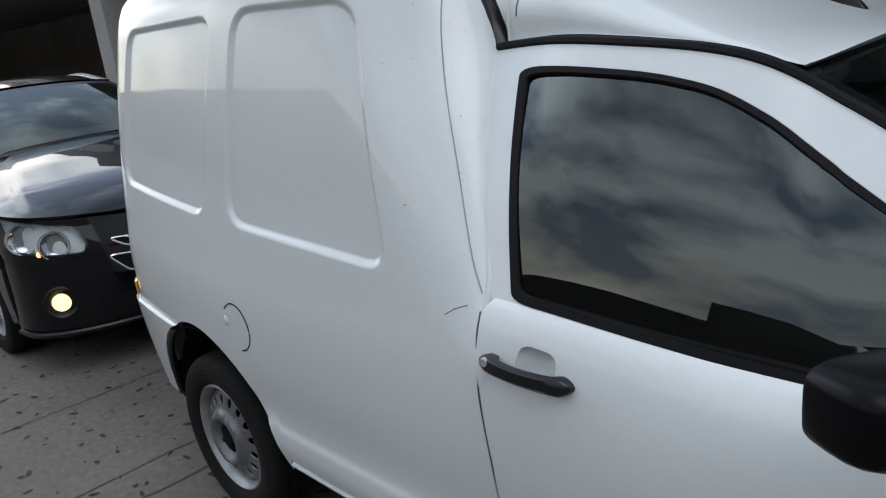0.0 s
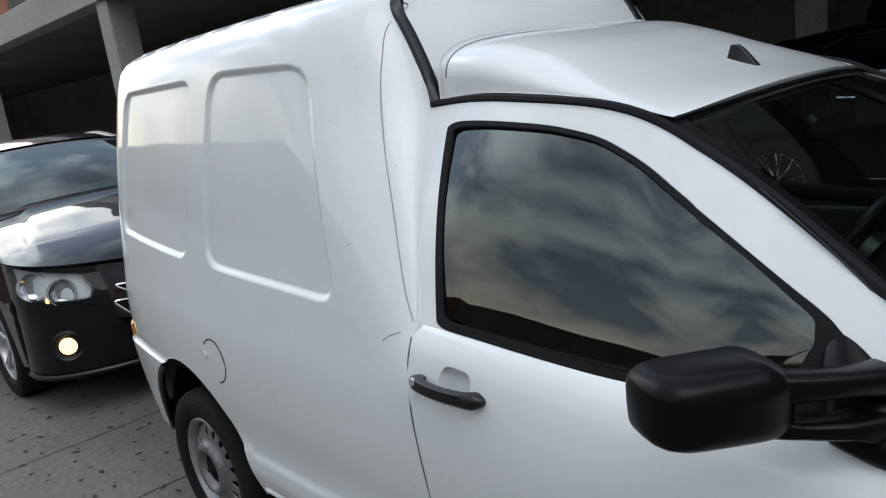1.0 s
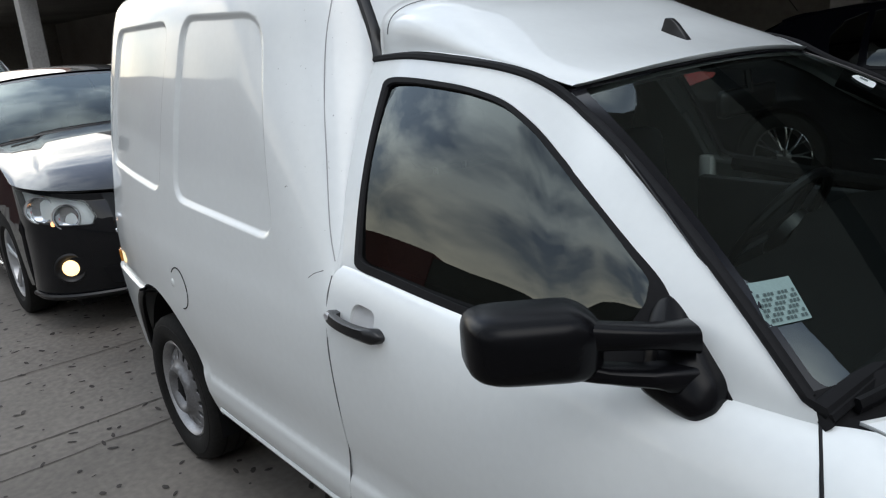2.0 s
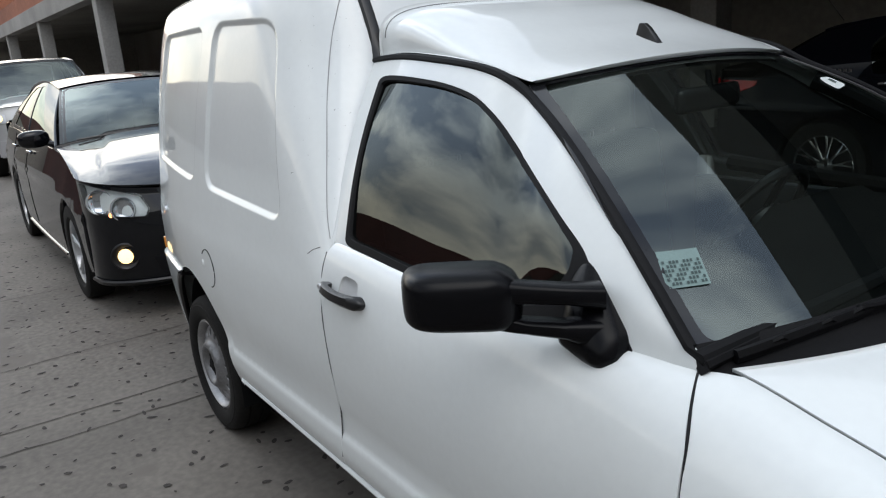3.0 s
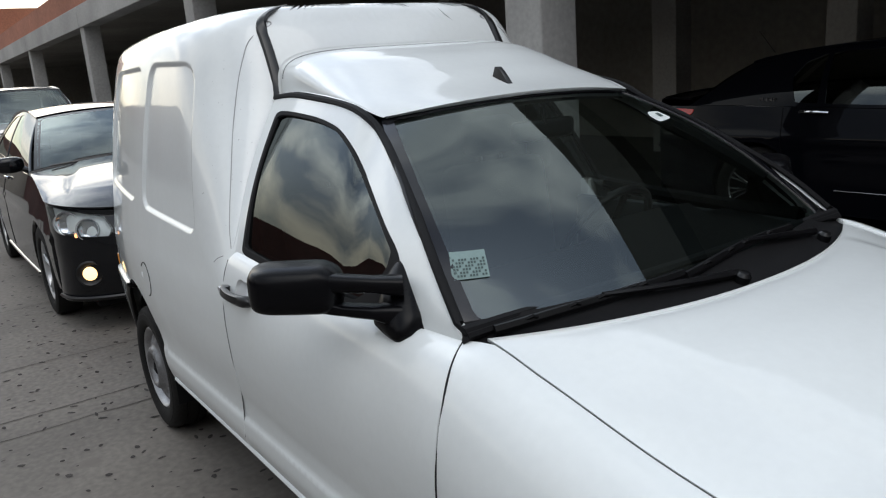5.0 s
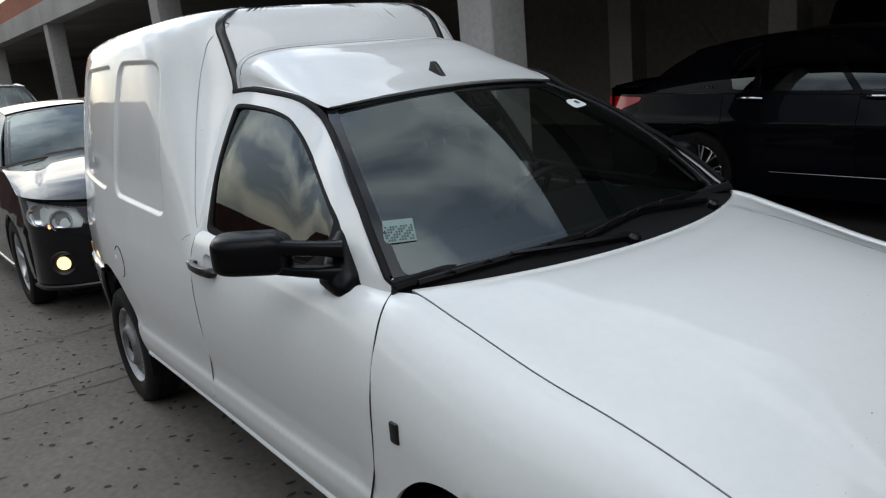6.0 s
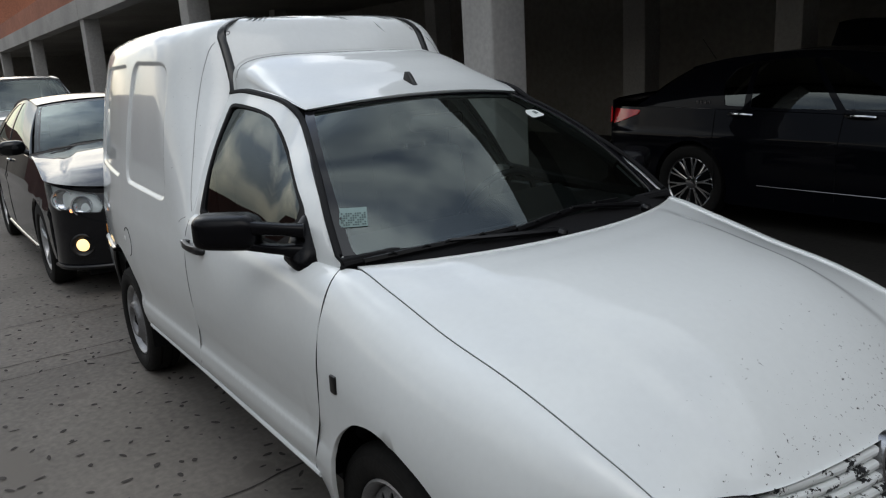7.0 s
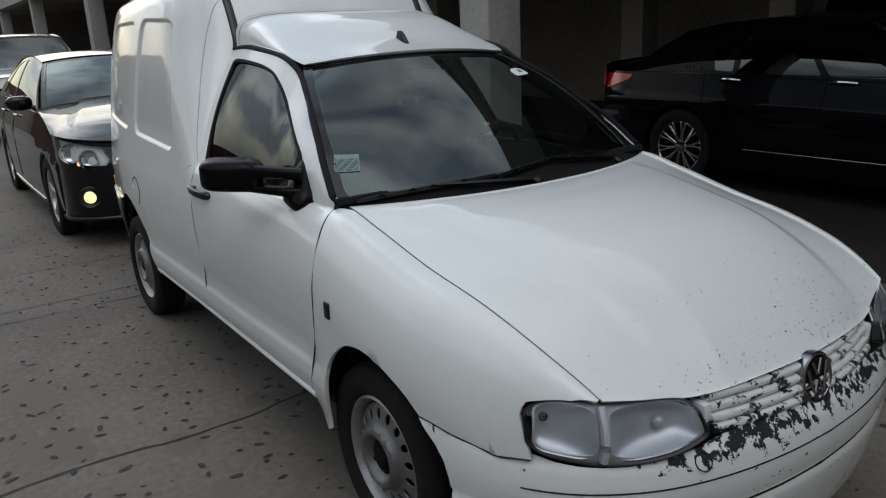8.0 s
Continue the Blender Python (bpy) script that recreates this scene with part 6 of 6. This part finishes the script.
# dark off-roader parked deeper in the shade of the deck
saloon(
    "parked_suv", "dark sport utility car parked deep in the shade", 3.15, 7.6, M_NAVY, 0.96, 2.78, 0.90, 0.85, 0.32, 0.365,
    table((-3.7, 1.16), (-2.5, 1.14), (-1.5, 1.12), (-0.55, 1.11), (0.0, 1.06), (0.5, 1.03), (0.95, 0.98)),
    (-1.05, -3.45, -0.50, -3.60),
    table((-0.7, 1.12), (-0.3, 1.11), (0.2, 1.08), (0.6, 1.05), (0.95, 1.0)),
    table((-3.5, 1.73), (-2.4, 1.75), (-1.9, 1.75), (-1.0, 1.69)),
    table((-3.8, 1.14), (-3.3, 1.16)),
    WIN2, 0.74, M_DULL_CHROME, 5, 0.0, 0.23, M_CARGLASS)

# dark blue saloon under the deck
blue_car, h_waist, h_house, _, h_tail, _ = saloon(
    "dark_blue_saloon", "dark blue saloon car with chrome handles and wheels", 2.62, 5.02, M_NAVY, 0.92, 2.765, 0.98, 1.08, 0.20, 0.345,
    table((-3.9, 1.02), (-3.2, 1.02), (-2.2, 1.0), (-1.2, 0.975), (-0.5, 0.96), (0.0, 0.92), (0.95, 0.76)),
    (-1.25, -2.95, -0.45, -3.45),
    table((-0.7, 0.97), (-0.3, 0.95), (0.2, 0.90), (0.6, 0.85), (0.95, 0.76)),
    table((-3.1, 1.35), (-2.5, 1.45), (-1.9, 1.48), (-1.2, 1.43)),
    table((-4.0, 1.08), (-3.4, 1.07)),
    [rounded([(0.12, 0.06), (0.318, 0.05), (0.322, 0.92), (0.27, 0.92), (0.19, 0.62)], 0.03), rounded([(0.340, 0.05), (0.592, 0.05), (0.600, 0.92), (0.345, 0.92)], 0.03), rounded([(0.612, 0.06), (0.675, 0.07), (0.72, 0.55), (0.70, 0.80), (0.62, 0.92)], 0.02)], 0.66, M_CHROME, 10, 0.11, 0.235, M_CARGLASS)
for x0 in (-2.29, -1.30):
    p = h_waist(x0, 0.96)
    part("door_handle", tube([(p[0] - 0.11, p[1] - 0.006, 0.970), (p[0] - 0.06, p[1] - 0.035, 0.975), (p[0] + 0.05, p[1] - 0.035, 0.973), (p[0] + 0.11, p[1] - 0.006, 0.965)], 0.013, 8), M_CHROME, blue_car, "chrome door handle")
for x in (-1.43, -2.50):
    part("door_seam", tube([(q[0], q[1] - 0.001, q[2]) for q in (h_waist(x - (0.10 * max(0, z - 0.5) if x < -2 else 0), z) for z in np.linspace(0.32, 1.0, 14))], 0.003, 5), M_DARK, blue_car)
part("waist_strip", tube([(q[0], q[1] + 0.02, q[2]) for q in (np.array(h_waist(x, 1.0)) + (0, 0.0, 0.012) for x in np.linspace(-0.6, -3.2, 30))], 0.007, 6), M_DULL_CHROME, blue_car, "bright waist strip")
# the pale reflection low on the doors, modelled as a thin grey strip
part("reflection_strip", tube([(q[0], q[1] - 0.004, q[2]) for q in (h_waist(x, 0.389) for x in np.linspace(-0.5, -2.08, 20))], 0.005, 6), M_DULL_CHROME, blue_car, "grey strip in place of a reflection line")
for s in (-1, 1):
    lampt = lambda a, b, s=s: on_nose(h_tail, s * (1.0 - 0.36 * a), 0.74 + 0.20 * b - 0.03 * a, -0.012)
    sheet("tail_lamp", rounded([(0.0, 0.1), (1, 0.0), (1, 0.95), (0.0, 1.0)], 0.15), lampt, M_RED_LENS, blue_car, "red tail lamp", step=0.2, flange=0.01, flip=s < 0)
    if s < 0:
        sheet("tail_lamp", rounded([(-3.84, 0.855), (-3.68, 0.865), (-3.40, 0.955), (-3.38, 0.995), (-3.84, 1.005)], 0.025), lambda x, z: tuple(np.array(h_waist(x, z)) + (0, -0.008, 0)), M_RED_LENS, blue_car, "red tail lamp", step=0.05, flange=0.012)
part("rear_bumper_strip", tube([on_nose(h_tail, t, 0.52, -0.012) for t in np.linspace(-0.99, 0.99, 30)], 0.010, 6), M_CHROME, blue_car, "bright bumper strip")
for k in range(4):
    c = np.array(h_house(0.735 + 0.014 * k, 0.12))
    part("badge_bar", box(c + (-0.012, -0.010, -0.014), c + (0.012, 0.004, 0.014), 0.003, 1), M_DULL_CHROME, blue_car, "small bright badge bar")
part("aerial", tube([(-0.50, 5.0, 1.42), (-0.66, 5.0, 1.62)], 0.004, 5), M_BLACK_TRIM, blue_car, "short black aerial")

# ---- yard surface: joints, a crack, and the field of dark dimples ----
rng = random.Random(7)


def strip_on_ground(points, width, z=0.0025):
    bm = bmesh.new()
    rows = []
    for i, (x, y) in enumerate(points):
        q0, q1 = points[max(i - 1, 0)], points[min(i + 1, len(points) - 1)]
        dx, dy = q1[0] - q0[0], q1[1] - q0[1]
        l = math.hypot(dx, dy) or 1
        w = width * rng.uniform(0.5, 1.2) / 2
        rows.append((bm.verts.new((x - dy / l * w, y + dx / l * w, z)), bm.verts.new((x + dy / l * w, y - dx / l * w, z))))
    for a, b in zip(rows, rows[1:]):
        bm.faces.new((a[0], a[1], b[1], b[0]))
    return bm


for x in (-11.8, -8.8, -6.9, -4.6, -2.9, -1.42, -0.60, -0.375):
    pts = [(x + rng.uniform(-0.008, 0.008) + 0.012 * y, y) for y in np.arange(-7.0, 2.2, 0.12)]
    tagged(part("joint", strip_on_ground(pts, 0.010), M_JOINT, None, smooth=False), "dark joint between concrete bays", "joint", kind="structure")
pts = [(1.53 + 0.035 * math.sin(y * 5.1) + 0.05 * max(0, -1.0 - y) + rng.uniform(-0.008, 0.008), y) for y in np.arange(-5.0, 2.2, 0.07)]
tagged(part("crack", strip_on_ground(pts, 0.016), M_MARK, None, smooth=False), "winding dark crack across the concrete", "crack", kind="structure")
verts, faces = [], []
for ix, x in enumerate(np.arange(-9.0, 4.6, 0.125)):
    for iy, y in enumerate(np.arange(-4.2, 2.0, 0.128)):
        if rng.random() < 0.10:
            continue
        cx, cy = x + rng.uniform(-0.065, 0.065), y + (0.064 if ix % 2 else 0) + rng.uniform(-0.065, 0.065)
        a0, ra_, rb_ = rng.uniform(0, math.pi), rng.uniform(0.012, 0.026), rng.uniform(0.007, 0.013)
        if rng.random() < 0.3:
            ra_, rb_ = ra_ * 0.5, rb_ * 0.5
        n0 = len(verts)
        for k in range(8):
            t = 2 * math.pi * k / 8
            r = rng.uniform(0.75, 1.2)
            px, py = ra_ * r * math.cos(t), rb_ * r * math.sin(t)
            verts.append((cx + px * math.cos(a0) - py * math.sin(a0), cy + px * math.sin(a0) + py * math.cos(a0), 0.003))
        verts.append((cx, cy, 0.0036))
        faces += [(n0 + k, n0 + (k + 1) % 8, n0 + 8) for k in range(8)]
tagged(mesh_object("dimples", verts, faces, M_MARK), "small dark dimples pressed into the concrete", "ground marks", kind="stuff")
